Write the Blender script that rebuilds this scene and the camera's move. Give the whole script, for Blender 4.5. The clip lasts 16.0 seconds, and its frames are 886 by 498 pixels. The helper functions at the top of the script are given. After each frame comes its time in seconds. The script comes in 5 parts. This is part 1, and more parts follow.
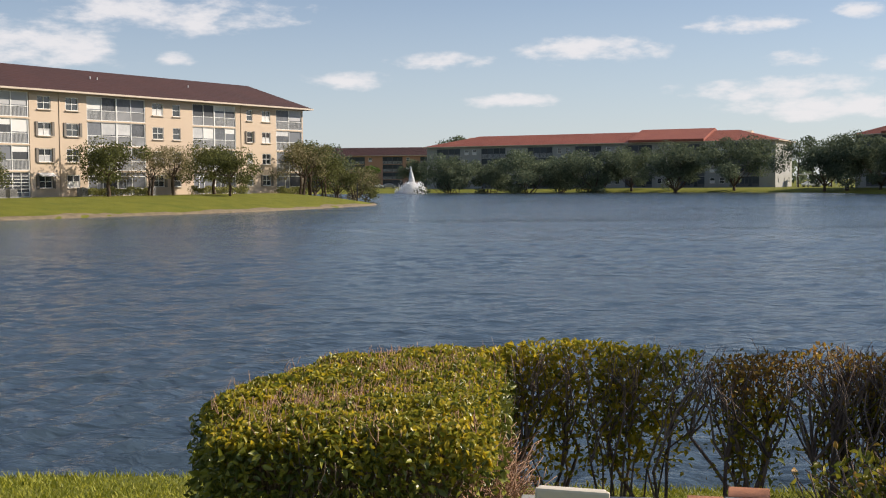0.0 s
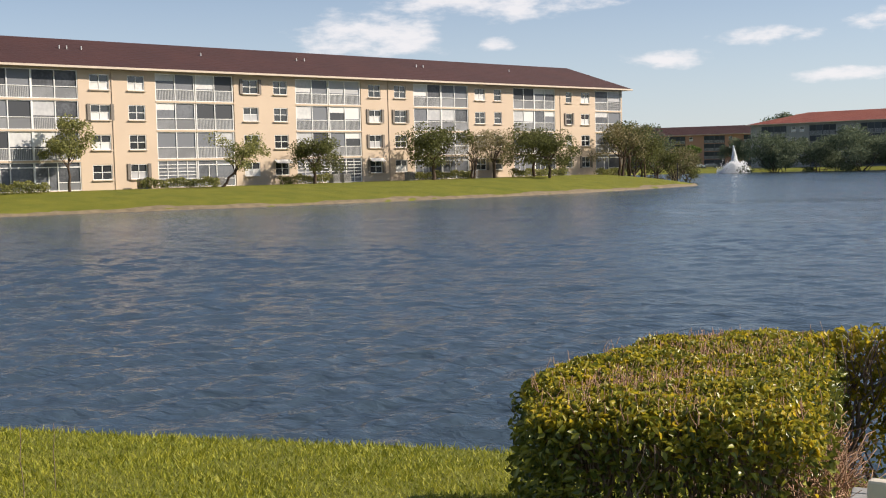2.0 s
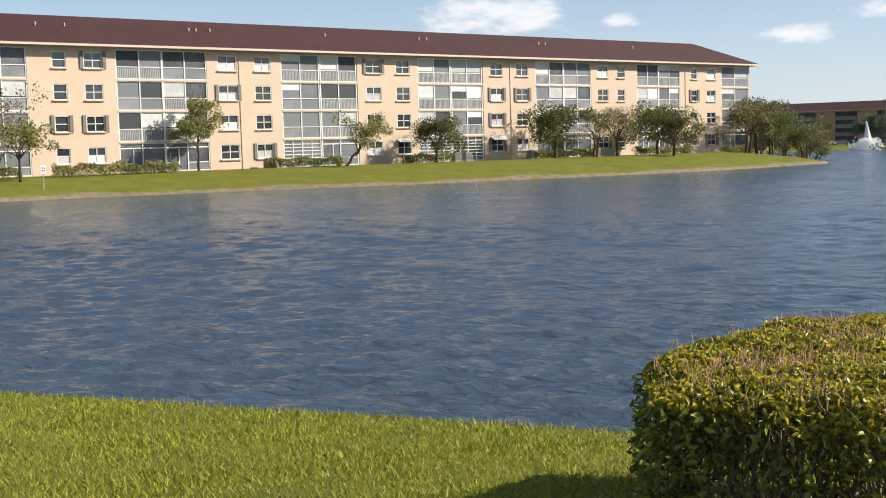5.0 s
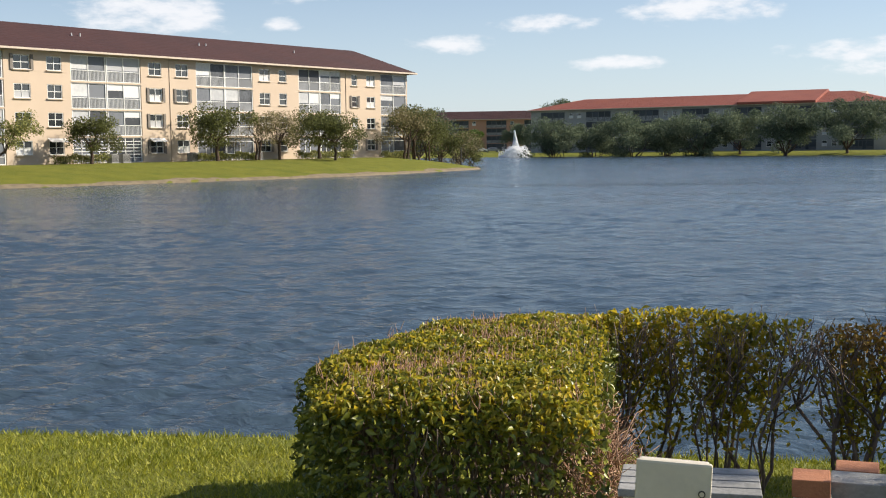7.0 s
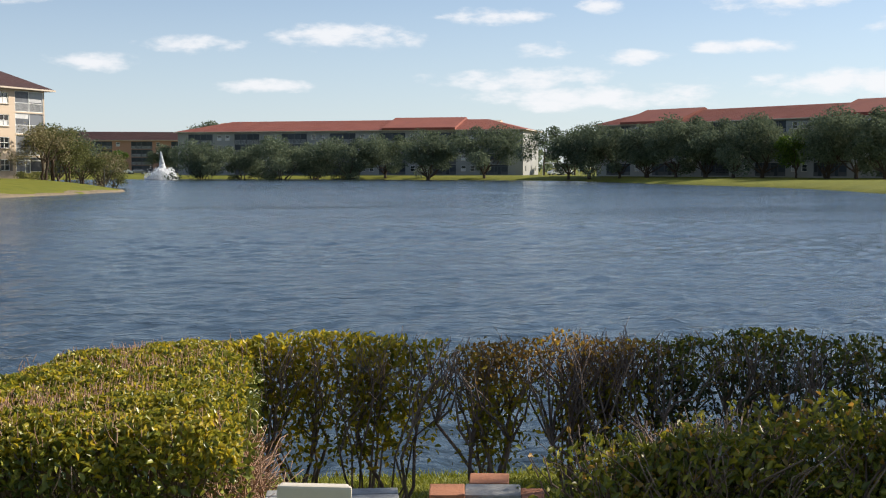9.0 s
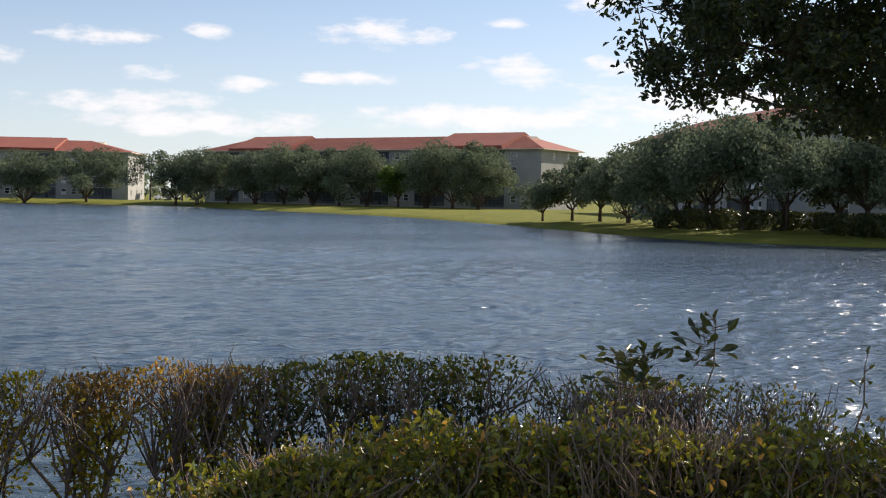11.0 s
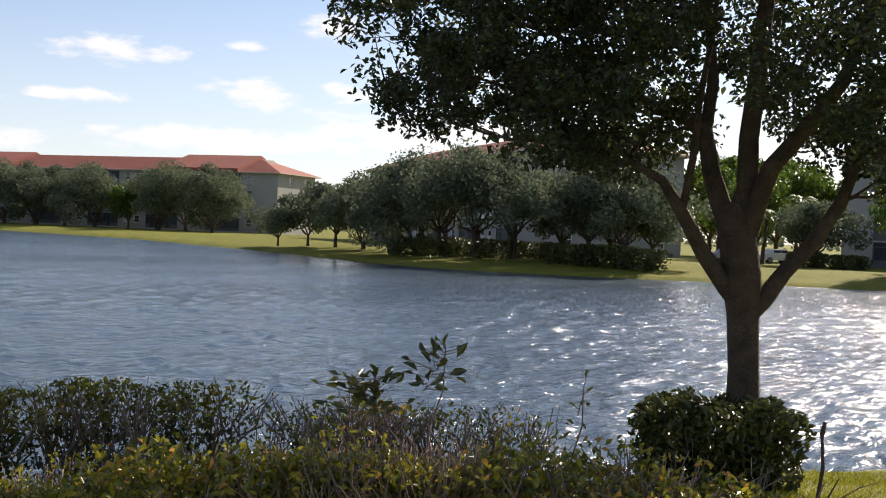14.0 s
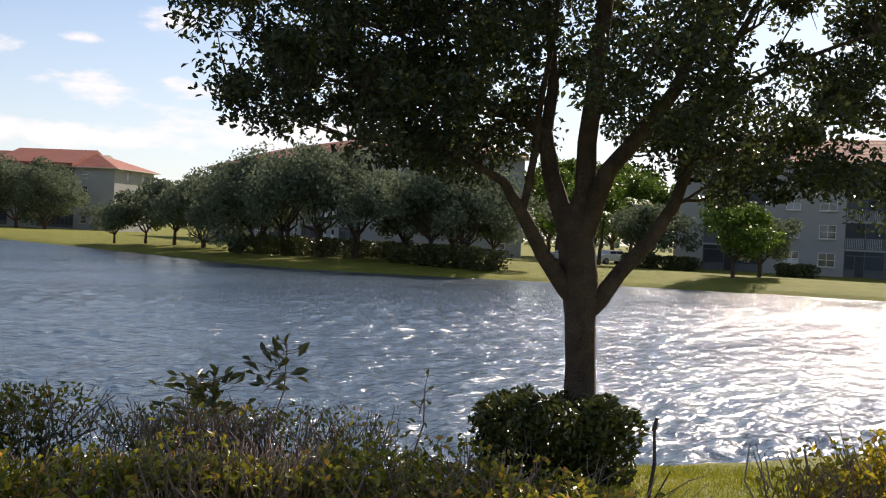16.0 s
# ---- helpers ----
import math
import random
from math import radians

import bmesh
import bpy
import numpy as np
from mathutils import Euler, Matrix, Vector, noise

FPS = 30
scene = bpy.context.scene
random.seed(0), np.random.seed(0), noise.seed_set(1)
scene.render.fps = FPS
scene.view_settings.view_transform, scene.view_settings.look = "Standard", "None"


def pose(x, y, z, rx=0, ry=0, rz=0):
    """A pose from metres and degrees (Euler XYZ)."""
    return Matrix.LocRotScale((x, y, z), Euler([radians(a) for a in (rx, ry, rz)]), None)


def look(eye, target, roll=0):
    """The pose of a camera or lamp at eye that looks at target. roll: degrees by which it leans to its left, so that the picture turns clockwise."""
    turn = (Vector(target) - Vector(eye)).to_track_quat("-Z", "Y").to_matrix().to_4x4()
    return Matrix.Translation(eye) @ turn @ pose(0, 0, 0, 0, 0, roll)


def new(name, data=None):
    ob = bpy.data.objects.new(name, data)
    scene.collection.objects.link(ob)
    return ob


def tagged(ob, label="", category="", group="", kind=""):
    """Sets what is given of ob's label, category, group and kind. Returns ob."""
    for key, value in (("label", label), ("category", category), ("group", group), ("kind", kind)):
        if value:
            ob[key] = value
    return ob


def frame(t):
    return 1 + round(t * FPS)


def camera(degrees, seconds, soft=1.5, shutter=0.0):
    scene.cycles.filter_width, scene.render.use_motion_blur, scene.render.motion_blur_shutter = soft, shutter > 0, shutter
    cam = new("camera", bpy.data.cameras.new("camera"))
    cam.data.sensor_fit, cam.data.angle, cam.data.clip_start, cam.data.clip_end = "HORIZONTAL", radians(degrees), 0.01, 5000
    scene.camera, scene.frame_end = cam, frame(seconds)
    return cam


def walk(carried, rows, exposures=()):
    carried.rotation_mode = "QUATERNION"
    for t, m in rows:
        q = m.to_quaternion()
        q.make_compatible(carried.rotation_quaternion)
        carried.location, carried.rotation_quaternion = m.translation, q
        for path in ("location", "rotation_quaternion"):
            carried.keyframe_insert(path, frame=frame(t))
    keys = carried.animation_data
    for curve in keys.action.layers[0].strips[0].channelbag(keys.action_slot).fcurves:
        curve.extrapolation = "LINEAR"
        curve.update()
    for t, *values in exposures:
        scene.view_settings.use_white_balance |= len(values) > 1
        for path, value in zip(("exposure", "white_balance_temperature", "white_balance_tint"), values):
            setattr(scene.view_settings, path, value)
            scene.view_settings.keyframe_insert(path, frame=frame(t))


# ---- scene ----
EYE_Z = 1.90
WATER_Z = -0.90
SUN_AZ, SUN_EL = 79.0, 32.0

# ------------------------------------------------------------------ camera
cam = camera(40.5, 16.0, soft=1.1)
# seconds, heading (clockwise from +y), pitch, lean, sideways shift, height
PATH = [
    (0.0, 1.97, -3.20, -0.49, 0.00, 1.895), (0.5, -2.96, -3.19, -0.74, 0.00, 1.895),
    (1.0, -6.47, -3.34, -0.88, 0.00, 1.890), (1.5, -9.64, -3.60, -1.06, 0.00, 1.890),
    (2.0, -13.20, -3.84, -1.39, 0.00, 1.890), (2.5, -16.19, -3.92, -1.54, 0.00, 1.890),
    (3.0, -19.29, -4.00, -1.76, 0.00, 1.890), (3.2, -19.98, -4.07, -1.78, 0.00, 1.890),
    (3.7, -21.05, -4.24, -1.78, 0.00, 1.892), (4.2, -21.40, -4.42, -1.74, 0.00, 1.895),
    (4.7, -20.55, -4.60, -1.66, 0.00, 1.898),
    (5.3, -16.73, -4.82, -1.54, 0.00, 1.900), (5.5, -14.88, -4.92, -1.41, 0.00, 1.900),
    (6.0, -10.86, -5.07, -1.23, 0.00, 1.900), (6.5, -7.66, -5.03, -0.91, 0.00, 1.910),
    (7.0, -3.00, -4.87, -0.70, 0.008, 1.915), (7.5, 2.25, -4.82, -0.53, 0.015, 1.918),
    (8.0, 6.25, -4.66, -0.45, 0.023, 1.922), (8.5, 9.43, -4.34, -0.22, 0.036, 1.926),
    (9.0, 13.63, -3.89, -0.06, 0.050, 1.928), (9.5, 19.23, -3.47, 0.21, 0.058, 1.928),
    (10.0, 23.94, -3.12, 0.44, 0.064, 1.928), (10.2, 26.62, -2.98, 0.62, 0.066, 1.928),
    (10.7, 30.55, -2.66, 0.90, 0.070, 1.926), (11.2, 33.10, -2.34, 1.15, 0.074, 1.924),
    (11.7, 34.75, -2.04, 1.40, 0.077, 1.922),
    (12.3, 36.23, -1.76, 1.64, 0.08, 1.920), (12.5, 36.93, -1.70, 1.84, 0.08, 1.920),
    (13.0, 39.57, -1.52, 2.02, 0.08, 1.920), (13.5, 42.14, -1.42, 2.21, 0.08, 1.920),
    (14.0, 44.70, -0.89, 2.33, 0.08, 1.920), (14.5, 46.93, -0.84, 2.52, 0.08, 1.920),
    (15.0, 48.78, -0.82, 2.53, 0.08, 1.920), (15.5, 50.90, -0.73, 2.83, 0.08, 1.920),
    (16.0, 52.18, -0.59, 2.84, 0.08, 1.920),
]
walk(cam, [(t, pose(dx, 0, z, 90 + p, 0, -yaw) @ pose(0, 0, 0, 0, 0, r)) for t, yaw, p, r, dx, z in PATH],
     exposures=[(0.0, 0.30, 6700, 13), (2.0, 0.42, 6700, 13), (5.5, 0.56, 6500, 10), (9.0, 0.48, 6500, 10), (12.5, 0.66, 6950, 16), (14.5, 0.68, 7000, 16), (16.0, 0.60, 7000, 16)])


def heading(az):
    return Vector((math.sin(radians(az)), math.cos(radians(az)), 0))


def spot(az, d, z=0.0):
    """A place d metres off, in the heading az."""
    return Vector((d * math.sin(radians(az)), d * math.cos(radians(az)), z))


# ------------------------------------------------------------------ world, sun
def make_world():
    w = bpy.data.worlds.new("sky")
    scene.world = w
    w.use_nodes = True
    nt = w.node_tree
    nt.nodes.clear()
    N, L = nt.nodes.new, nt.links.new

    def math_node(op, a, b=None, c=None):
        n = N("ShaderNodeMath")
        n.operation = op
        for i, v in enumerate((a, b, c)):
            if v is None:
                continue
            if isinstance(v, (int, float)):
                n.inputs[i].default_value = v
            else:
                L(v, n.inputs[i])
        return n.outputs[0]

    sky = N("ShaderNodeTexSky")
    sky.sky_type = "NISHITA"
    sky.sun_disc = False
    sky.sun_elevation = radians(SUN_EL)
    sky.sun_rotation = radians(SUN_AZ)
    sky.air_density, sky.dust_density, sky.ozone_density = 0.85, 0.45, 3.2
    coord = N("ShaderNodeTexCoord")
    sep = N("ShaderNodeSeparateXYZ")
    L(coord.outputs["Generated"], sep.inputs[0])
    az = math_node("ARCTAN2", sep.outputs[0], sep.outputs[1])
    el = math_node("ARCSINE", sep.outputs[2])
    comb = N("ShaderNodeCombineXYZ")
    L(az, comb.inputs[0])
    L(math_node("MULTIPLY", el, 2.6), comb.inputs[1])
    puff = N("ShaderNodeTexNoise")
    puff.inputs["Scale"].default_value = 26.0
    puff.inputs["Detail"].default_value = 7.0
    puff.inputs["Roughness"].default_value = 0.6
    L(comb.outputs[0], puff.inputs["Vector"])
    wob = math_node("SUBTRACT", puff.outputs[0], 0.5)
    # heading, elevation, half width, half height of each cloud, in degrees
    clouds = [
        (-10.7, 7.8, 6.2, 0.94),
        (-16.6, 6.4, 3.2, 1.21),
        (-10.4, 5.8, 0.9, 0.40),
        (9.1, 6.1, 3.5, 0.70),
        (2.2, 5.7, 2.4, 0.49),
        (-2.3, 4.8, 2.4, 0.49),
        (16.2, 7.1, 2.8, 0.46),
        (18.6, 5.5, 1.5, 0.49),
        (21.2, 7.5, 1.0, 0.43),
        (5.1, 3.8, 2.2, 0.38),
        (17.4, 4.1, 4.3, 0.65),
        (-16.2, 6.2, 3.8, 1.08),
        (29.0, 7.6, 3.2, 0.76),
        (20.8, 7.6, 1.0, 0.35),
        (35.5, 6.1, 2.4, 0.73),
        (22.6, 5.1, 1.8, 0.40),
        (27.8, 5.5, 2.6, 0.38),
        (35.2, 8.2, 1.1, 0.30),
        (40.1, 6.3, 1.5, 0.54),
        (34.5, 3.8, 8.1, 0.73),
        (20.2, 3.3, 6.5, 0.70),
        (43.8, 4.6, 7.0, 1.08),
        (39.2, 9.2, 1.9, 0.70),
    ]
    cover = None
    for a0, e0, ra, re in clouds:
        u = math_node("DIVIDE", math_node("SUBTRACT", az, radians(a0)), radians(ra))
        v = math_node("DIVIDE", math_node("SUBTRACT", el, radians(e0)), radians(re))
        d = math_node("SUBTRACT", 1.0, math_node("ADD", math_node("MULTIPLY", u, u), math_node("MULTIPLY", v, v)))
        cover = d if cover is None else math_node("MAXIMUM", cover, d)
    # a general field of clouds for the rest of the sky
    field = N("ShaderNodeTexNoise")
    field.inputs["Scale"].default_value = 7.0
    field.inputs["Detail"].default_value = 5.0
    L(comb.outputs[0], field.inputs["Vector"])
    high = N("ShaderNodeMapRange")
    high.inputs[1].default_value, high.inputs[2].default_value = radians(11), radians(20)
    L(el, high.inputs[0])
    rest = math_node("MULTIPLY", math_node("MULTIPLY", math_node("SUBTRACT", field.outputs[0], 0.5), 5.0), high.outputs[0])
    cover = math_node("MAXIMUM", math_node("MAXIMUM", cover, -1.5), math_node("SUBTRACT", rest, math_node("SUBTRACT", 1.0, high.outputs[0])))
    dens = math_node("ADD", cover, math_node("MULTIPLY", wob, 4.2))
    ramp = N("ShaderNodeMapRange")
    ramp.interpolation_type = "SMOOTHSTEP"
    ramp.inputs[1].default_value, ramp.inputs[2].default_value = -0.1, 1.3
    ramp.inputs[3].default_value, ramp.inputs[4].default_value = 0.0, 0.85
    L(dens, ramp.inputs[0])
    mix = N("ShaderNodeMixRGB")
    L(ramp.outputs[0], mix.inputs[0])
    # pale haze low over the horizon
    haze = N("ShaderNodeMapRange")
    haze.inputs[1].default_value, haze.inputs[2].default_value = 0.0, radians(13)
    haze.inputs[3].default_value, haze.inputs[4].default_value = 0.6, 0.0
    L(el, haze.inputs[0])
    veil = N("ShaderNodeMixRGB")
    L(haze.outputs[0], veil.inputs[0])
    L(sky.outputs[0], veil.inputs[1])
    veil.inputs[2].default_value = (6.6, 7.3, 8.0, 1)
    L(veil.outputs[0], mix.inputs[1])
    mix.inputs[2].default_value = (8.2, 8.2, 8.4, 1)
    bg = N("ShaderNodeBackground")
    bg.inputs[1].default_value = 0.084
    L(mix.outputs[0], bg.inputs[0])
    out = N("ShaderNodeOutputWorld")
    L(bg.outputs[0], out.inputs[0])


make_world()
sun_data = bpy.data.lights.new("sun", "SUN")
sun_data.energy, sun_data.angle, sun_data.color = 5.0, radians(0.55), (1.0, 0.92, 0.80)
sun = new("sun", sun_data)
_d = heading(SUN_AZ) * math.cos(radians(SUN_EL)) + Vector((0, 0, math.sin(radians(SUN_EL))))
sun.matrix_world = look(_d * 400, (0, 0, 0))


# ------------------------------------------------------------------ materials
def material(name, base, rough=0.7, metal=0.0, var=0.25, scale=6.0, fine=60.0, bump=0.2, bump_d=0.01, island=0.0, hue=None,
             objrand=0.0, spec=0.5, transl=0.0, wear=None):
    """A surface with variation at two sizes; hue: a second colour that the pieces or patches lean to."""
    m = bpy.data.materials.new(name)
    m.use_nodes = True
    nt = m.node_tree
    N, L = nt.nodes.new, nt.links.new
    b = nt.nodes["Principled BSDF"]
    b.inputs["Roughness"].default_value, b.inputs["Metallic"].default_value = rough, metal
    b.inputs["Specular IOR Level"].default_value = spec
    tc = N("ShaderNodeTexCoord")
    n1 = N("ShaderNodeTexNoise")
    n1.inputs["Scale"].default_value, n1.inputs["Detail"].default_value = scale, 5
    n2 = N("ShaderNodeTexNoise")
    n2.inputs["Scale"].default_value, n2.inputs["Detail"].default_value = fine, 3
    for n in (n1, n2):
        L(tc.outputs["Object"], n.inputs["Vector"])
    second = hue or tuple(c * (1 - var) for c in base)
    mix = N("ShaderNodeMixRGB")
    mix.inputs[1].default_value, mix.inputs[2].default_value = (*base, 1), (*second, 1)
    ramp = N("ShaderNodeMapRange")
    ramp.inputs[1].default_value, ramp.inputs[2].default_value = 0.35, 0.65
    add = N("ShaderNodeMath")
    add.operation = "MULTIPLY_ADD"
    add.inputs[1].default_value, add.inputs[2].default_value = 0.35, 0.0
    L(n2.outputs[0], add.inputs[0])
    add2 = N("ShaderNodeMath")
    add2.operation = "MULTIPLY_ADD"
    add2.inputs[1].default_value = 0.65
    L(n1.outputs[0], add2.inputs[0])
    L(add.outputs[0], add2.inputs[2])
    last = add2.outputs[0]
    if island or objrand:
        src = N("ShaderNodeNewGeometry").outputs["Random Per Island"] if island else N("ShaderNodeObjectInfo").outputs["Random"]
        k = island or objrand
        add3 = N("ShaderNodeMath")
        add3.operation = "MULTIPLY_ADD"
        add3.inputs[1].default_value = k
        L(src, add3.inputs[0])
        off = N("ShaderNodeMath")
        off.operation = "SUBTRACT"
        off.inputs[1].default_value = k * 0.5
        L(last, off.inputs[0])
        L(off.outputs[0], add3.inputs[2])
        last = add3.outputs[0]
    L(last, ramp.inputs[0])
    L(ramp.outputs[0], mix.inputs[0])
    colour = mix.outputs[0]
    L(colour, b.inputs["Base Color"])
    if bump:
        bp = N("ShaderNodeBump")
        bp.inputs["Strength"].default_value, bp.inputs["Distance"].default_value = bump, bump_d
        L(n2.outputs[0], bp.inputs["Height"])
        L(bp.outputs[0], b.inputs["Normal"])
    if transl:
        tr = N("ShaderNodeBsdfTranslucent")
        L(colour, tr.inputs["Color"])
        ms = N("ShaderNodeMixShader")
        ms.inputs[0].default_value = transl
        L(b.outputs[0], ms.inputs[1])
        L(tr.outputs[0], ms.inputs[2])
        L(ms.outputs[0], nt.nodes["Material Output"].inputs["Surface"])
    return m


def water_material():
    m = bpy.data.materials.new("lake_water")
    m.use_nodes = True
    nt = m.node_tree
    N, L = nt.nodes.new, nt.links.new
    b = nt.nodes["Principled BSDF"]
    b.inputs["Base Color"].default_value = (0.042, 0.066, 0.090, 1)
    b.inputs["Roughness"].default_value = 0.13
    b.inputs["IOR"].default_value = 1.333
    tc = N("ShaderNodeTexCoord")
    total = None
    for turn, sx, sy, amp, det in ((-14, 0.22, 0.42, 0.30, 4), (-30, 0.9, 1.9, 0.19, 4), (-14, 2.6, 5.2, 0.105, 4), (-30, 9.0, 14.0, 0.016, 2)):
        mp = N("ShaderNodeMapping")
        mp.inputs["Rotation"].default_value = (0, 0, radians(turn))
        mp.inputs["Scale"].default_value = (sx, sy, 1)
        L(tc.outputs["Object"], mp.inputs[0])
        n = N("ShaderNodeTexNoise")
        n.inputs["Scale"].default_value, n.inputs["Detail"].default_value = 1.0, det
        n.inputs["Distortion"].default_value = 0.6
        L(mp.outputs[0], n.inputs["Vector"])
        k = N("ShaderNodeMath")
        k.operation = "MULTIPLY_ADD"
        k.inputs[1].default_value = amp
        L(n.outputs[0], k.inputs[0])
        if total is None:
            k.inputs[2].default_value = 0
        else:
            L(total, k.inputs[2])
        total = k.outputs[0]
    bp = N("ShaderNodeBump")
    bp.inputs["Strength"].default_value, bp.inputs["Distance"].default_value = 1.0, 0.70
    L(total, bp.inputs["Height"])
    L(bp.outputs[0], b.inputs["Normal"])
    lane = N("ShaderNodeTexNoise")
    mp = N("ShaderNodeMapping")
    mp.inputs["Rotation"].default_value = (0, 0, radians(-25))
    mp.inputs["Scale"].default_value = (0.025, 0.11, 1)
    L(tc.outputs["Object"], mp.inputs[0])
    L(mp.outputs[0], lane.inputs["Vector"])
    lane.inputs["Scale"].default_value, lane.inputs["Detail"].default_value = 1.0, 3
    gloss = N("ShaderNodeMapRange")
    gloss.inputs[1].default_value, gloss.inputs[2].default_value = 0.35, 0.65
    gloss.inputs[3].default_value, gloss.inputs[4].default_value = 0.11, 0.21
    L(lane.outputs[0], gloss.inputs[0])
    L(gloss.outputs[0], b.inputs["Roughness"])
    return m


def glass_material(name, tint, rough=0.05):
    m = material(name, tint, rough=rough, var=0.5, scale=0.8, fine=3, bump=0, objrand=0.5, spec=0.8)
    return m


M = {}
M["water"] = water_material()
M["lawn"] = material("lawn_turf", (0.20, 0.195, 0.028), rough=0.9, hue=(0.125, 0.14, 0.020), scale=0.5, fine=40, bump=0.9, bump_d=0.05, spec=0.15)
M["blade"] = material("grass_blade", (0.36, 0.345, 0.035), rough=0.55, hue=(0.19, 0.215, 0.022), scale=0.7, fine=8, bump=0, island=0.7, transl=0.3, spec=0.3)
M["bank"] = material("muddy_bank", (0.26, 0.20, 0.12), rough=0.9, var=0.5, scale=2, fine=20, bump=0.6, bump_d=0.04)
M["stucco"] = material("peach_stucco", (0.60, 0.475, 0.355), rough=0.9, hue=(0.55, 0.435, 0.325), scale=0.35, fine=30, bump=0.25, bump_d=0.01, spec=0.2)
M["grey_stucco"] = material("grey_stucco", (0.37, 0.365, 0.34), rough=0.9, hue=(0.31, 0.305, 0.285), scale=0.3, fine=30, bump=0.2, spec=0.2)
M["pink_stucco"] = material("pink_stucco", (0.45, 0.25, 0.17), rough=0.9, hue=(0.40, 0.23, 0.16), scale=0.3, fine=30, bump=0.2, spec=0.2)
M["maroon_roof"] = material("maroon_roof_tile", (0.055, 0.018, 0.016), rough=0.8, hue=(0.040, 0.014, 0.014), scale=0.25, fine=6, bump=0.5, bump_d=0.05)
M["red_roof"] = material("red_roof_tile", (0.30, 0.085, 0.050), rough=0.8, hue=(0.24, 0.065, 0.042), scale=0.25, fine=6, bump=0.5, bump_d=0.05)
M["white"] = material("white_paint", (0.78, 0.77, 0.73), rough=0.5, var=0.12, scale=1.5, fine=30, bump=0.05)
M["fascia"] = material("cream_fascia", (0.58, 0.48, 0.37), rough=0.6, var=0.15, scale=1.5, fine=30, bump=0.05)
M["glass"] = glass_material("window_glass", (0.055, 0.06, 0.065))
M["screen"] = material("dark_insect_screen", (0.15, 0.16, 0.175), rough=0.5, hue=(0.03, 0.034, 0.04), scale=0.4, fine=4, bump=0, objrand=0.6)
M["baluster"] = material("grey_painted_baluster", (0.46, 0.46, 0.45), rough=0.5, var=0.2, scale=2, fine=20, bump=0)
M["bronze"] = material("grey_bronze_frame", (0.12, 0.125, 0.13), rough=0.5, var=0.3, scale=1, fine=10, bump=0)
M["dark_screen"] = material("dark_balcony_screen", (0.045, 0.055, 0.068), rough=0.5, hue=(0.02, 0.025, 0.032), scale=0.4, fine=4, bump=0, objrand=0.5)
M["blind"] = material("pale_blind", (0.66, 0.65, 0.62), rough=0.7, hue=(0.42, 0.42, 0.42), scale=0.3, fine=3, bump=0, objrand=0.5)
M["rail_panel"] = material("grey_knee_panel", (0.24, 0.245, 0.25), rough=0.6, hue=(0.15, 0.155, 0.16), scale=0.6, fine=6, bump=0, objrand=0.4)
M["bark"] = material("oak_bark", (0.12, 0.085, 0.060), rough=0.95, hue=(0.06, 0.043, 0.032), scale=5, fine=38, bump=1.0, bump_d=0.03, spec=0.15)
M["stem"] = material("hedge_stem", (0.27, 0.20, 0.155), rough=0.9, hue=(0.14, 0.10, 0.08), scale=8, fine=60, bump=0.6, island=0.5, spec=0.2)
M["dry"] = material("dry_twig", (0.46, 0.29, 0.19), rough=0.9, hue=(0.28, 0.16, 0.10), scale=6, fine=60, bump=0.2, island=0.6, spec=0.2)
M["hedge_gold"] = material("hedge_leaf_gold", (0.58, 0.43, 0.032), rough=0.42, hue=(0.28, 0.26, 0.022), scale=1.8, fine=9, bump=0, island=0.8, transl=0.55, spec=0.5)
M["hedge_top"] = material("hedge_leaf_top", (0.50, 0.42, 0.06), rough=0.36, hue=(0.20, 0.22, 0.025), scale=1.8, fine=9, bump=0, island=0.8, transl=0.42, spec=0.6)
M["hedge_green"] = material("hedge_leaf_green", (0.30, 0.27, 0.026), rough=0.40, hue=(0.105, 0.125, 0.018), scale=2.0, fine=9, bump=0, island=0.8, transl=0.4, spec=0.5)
# green side leaf, with the shade on the hedges' sides in its colour
M["hedge_shaded_side"] = material("hedge_leaf_shaded_side", (0.27, 0.27, 0.036), rough=0.38, hue=(0.09, 0.115, 0.02), scale=2.0, fine=9, bump=0, island=0.8, transl=0.22, spec=0.5)
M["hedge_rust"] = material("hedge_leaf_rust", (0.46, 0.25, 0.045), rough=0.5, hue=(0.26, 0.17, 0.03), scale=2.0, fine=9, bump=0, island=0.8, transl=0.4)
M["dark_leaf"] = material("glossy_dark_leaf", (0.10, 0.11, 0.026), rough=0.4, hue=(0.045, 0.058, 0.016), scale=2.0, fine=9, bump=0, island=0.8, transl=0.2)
M["oak_leaf"] = material("oak_leaf", (0.060, 0.072, 0.020), rough=0.4, hue=(0.028, 0.042, 0.014), scale=0.6, fine=5, bump=0, island=0.8, transl=0.4)
M["tree_leaf"] = material("tree_leaf", (0.34, 0.325, 0.11), rough=0.7, hue=(0.17, 0.185, 0.065), scale=0.5, fine=3, bump=0, island=0.8, transl=0.35, spec=0.2)
M["olive_leaf"] = material("olive_tree_leaf", (0.17, 0.175, 0.055), rough=0.7, hue=(0.08, 0.09, 0.032), scale=0.5, fine=3, bump=0, island=0.8, transl=0.35, spec=0.2)
M["pale_leaf"] = material("pale_tree_leaf", (0.30, 0.25, 0.12), rough=0.6, hue=(0.16, 0.145, 0.065), scale=0.5, fine=3, bump=0, island=0.8, transl=0.2, spec=0.3)
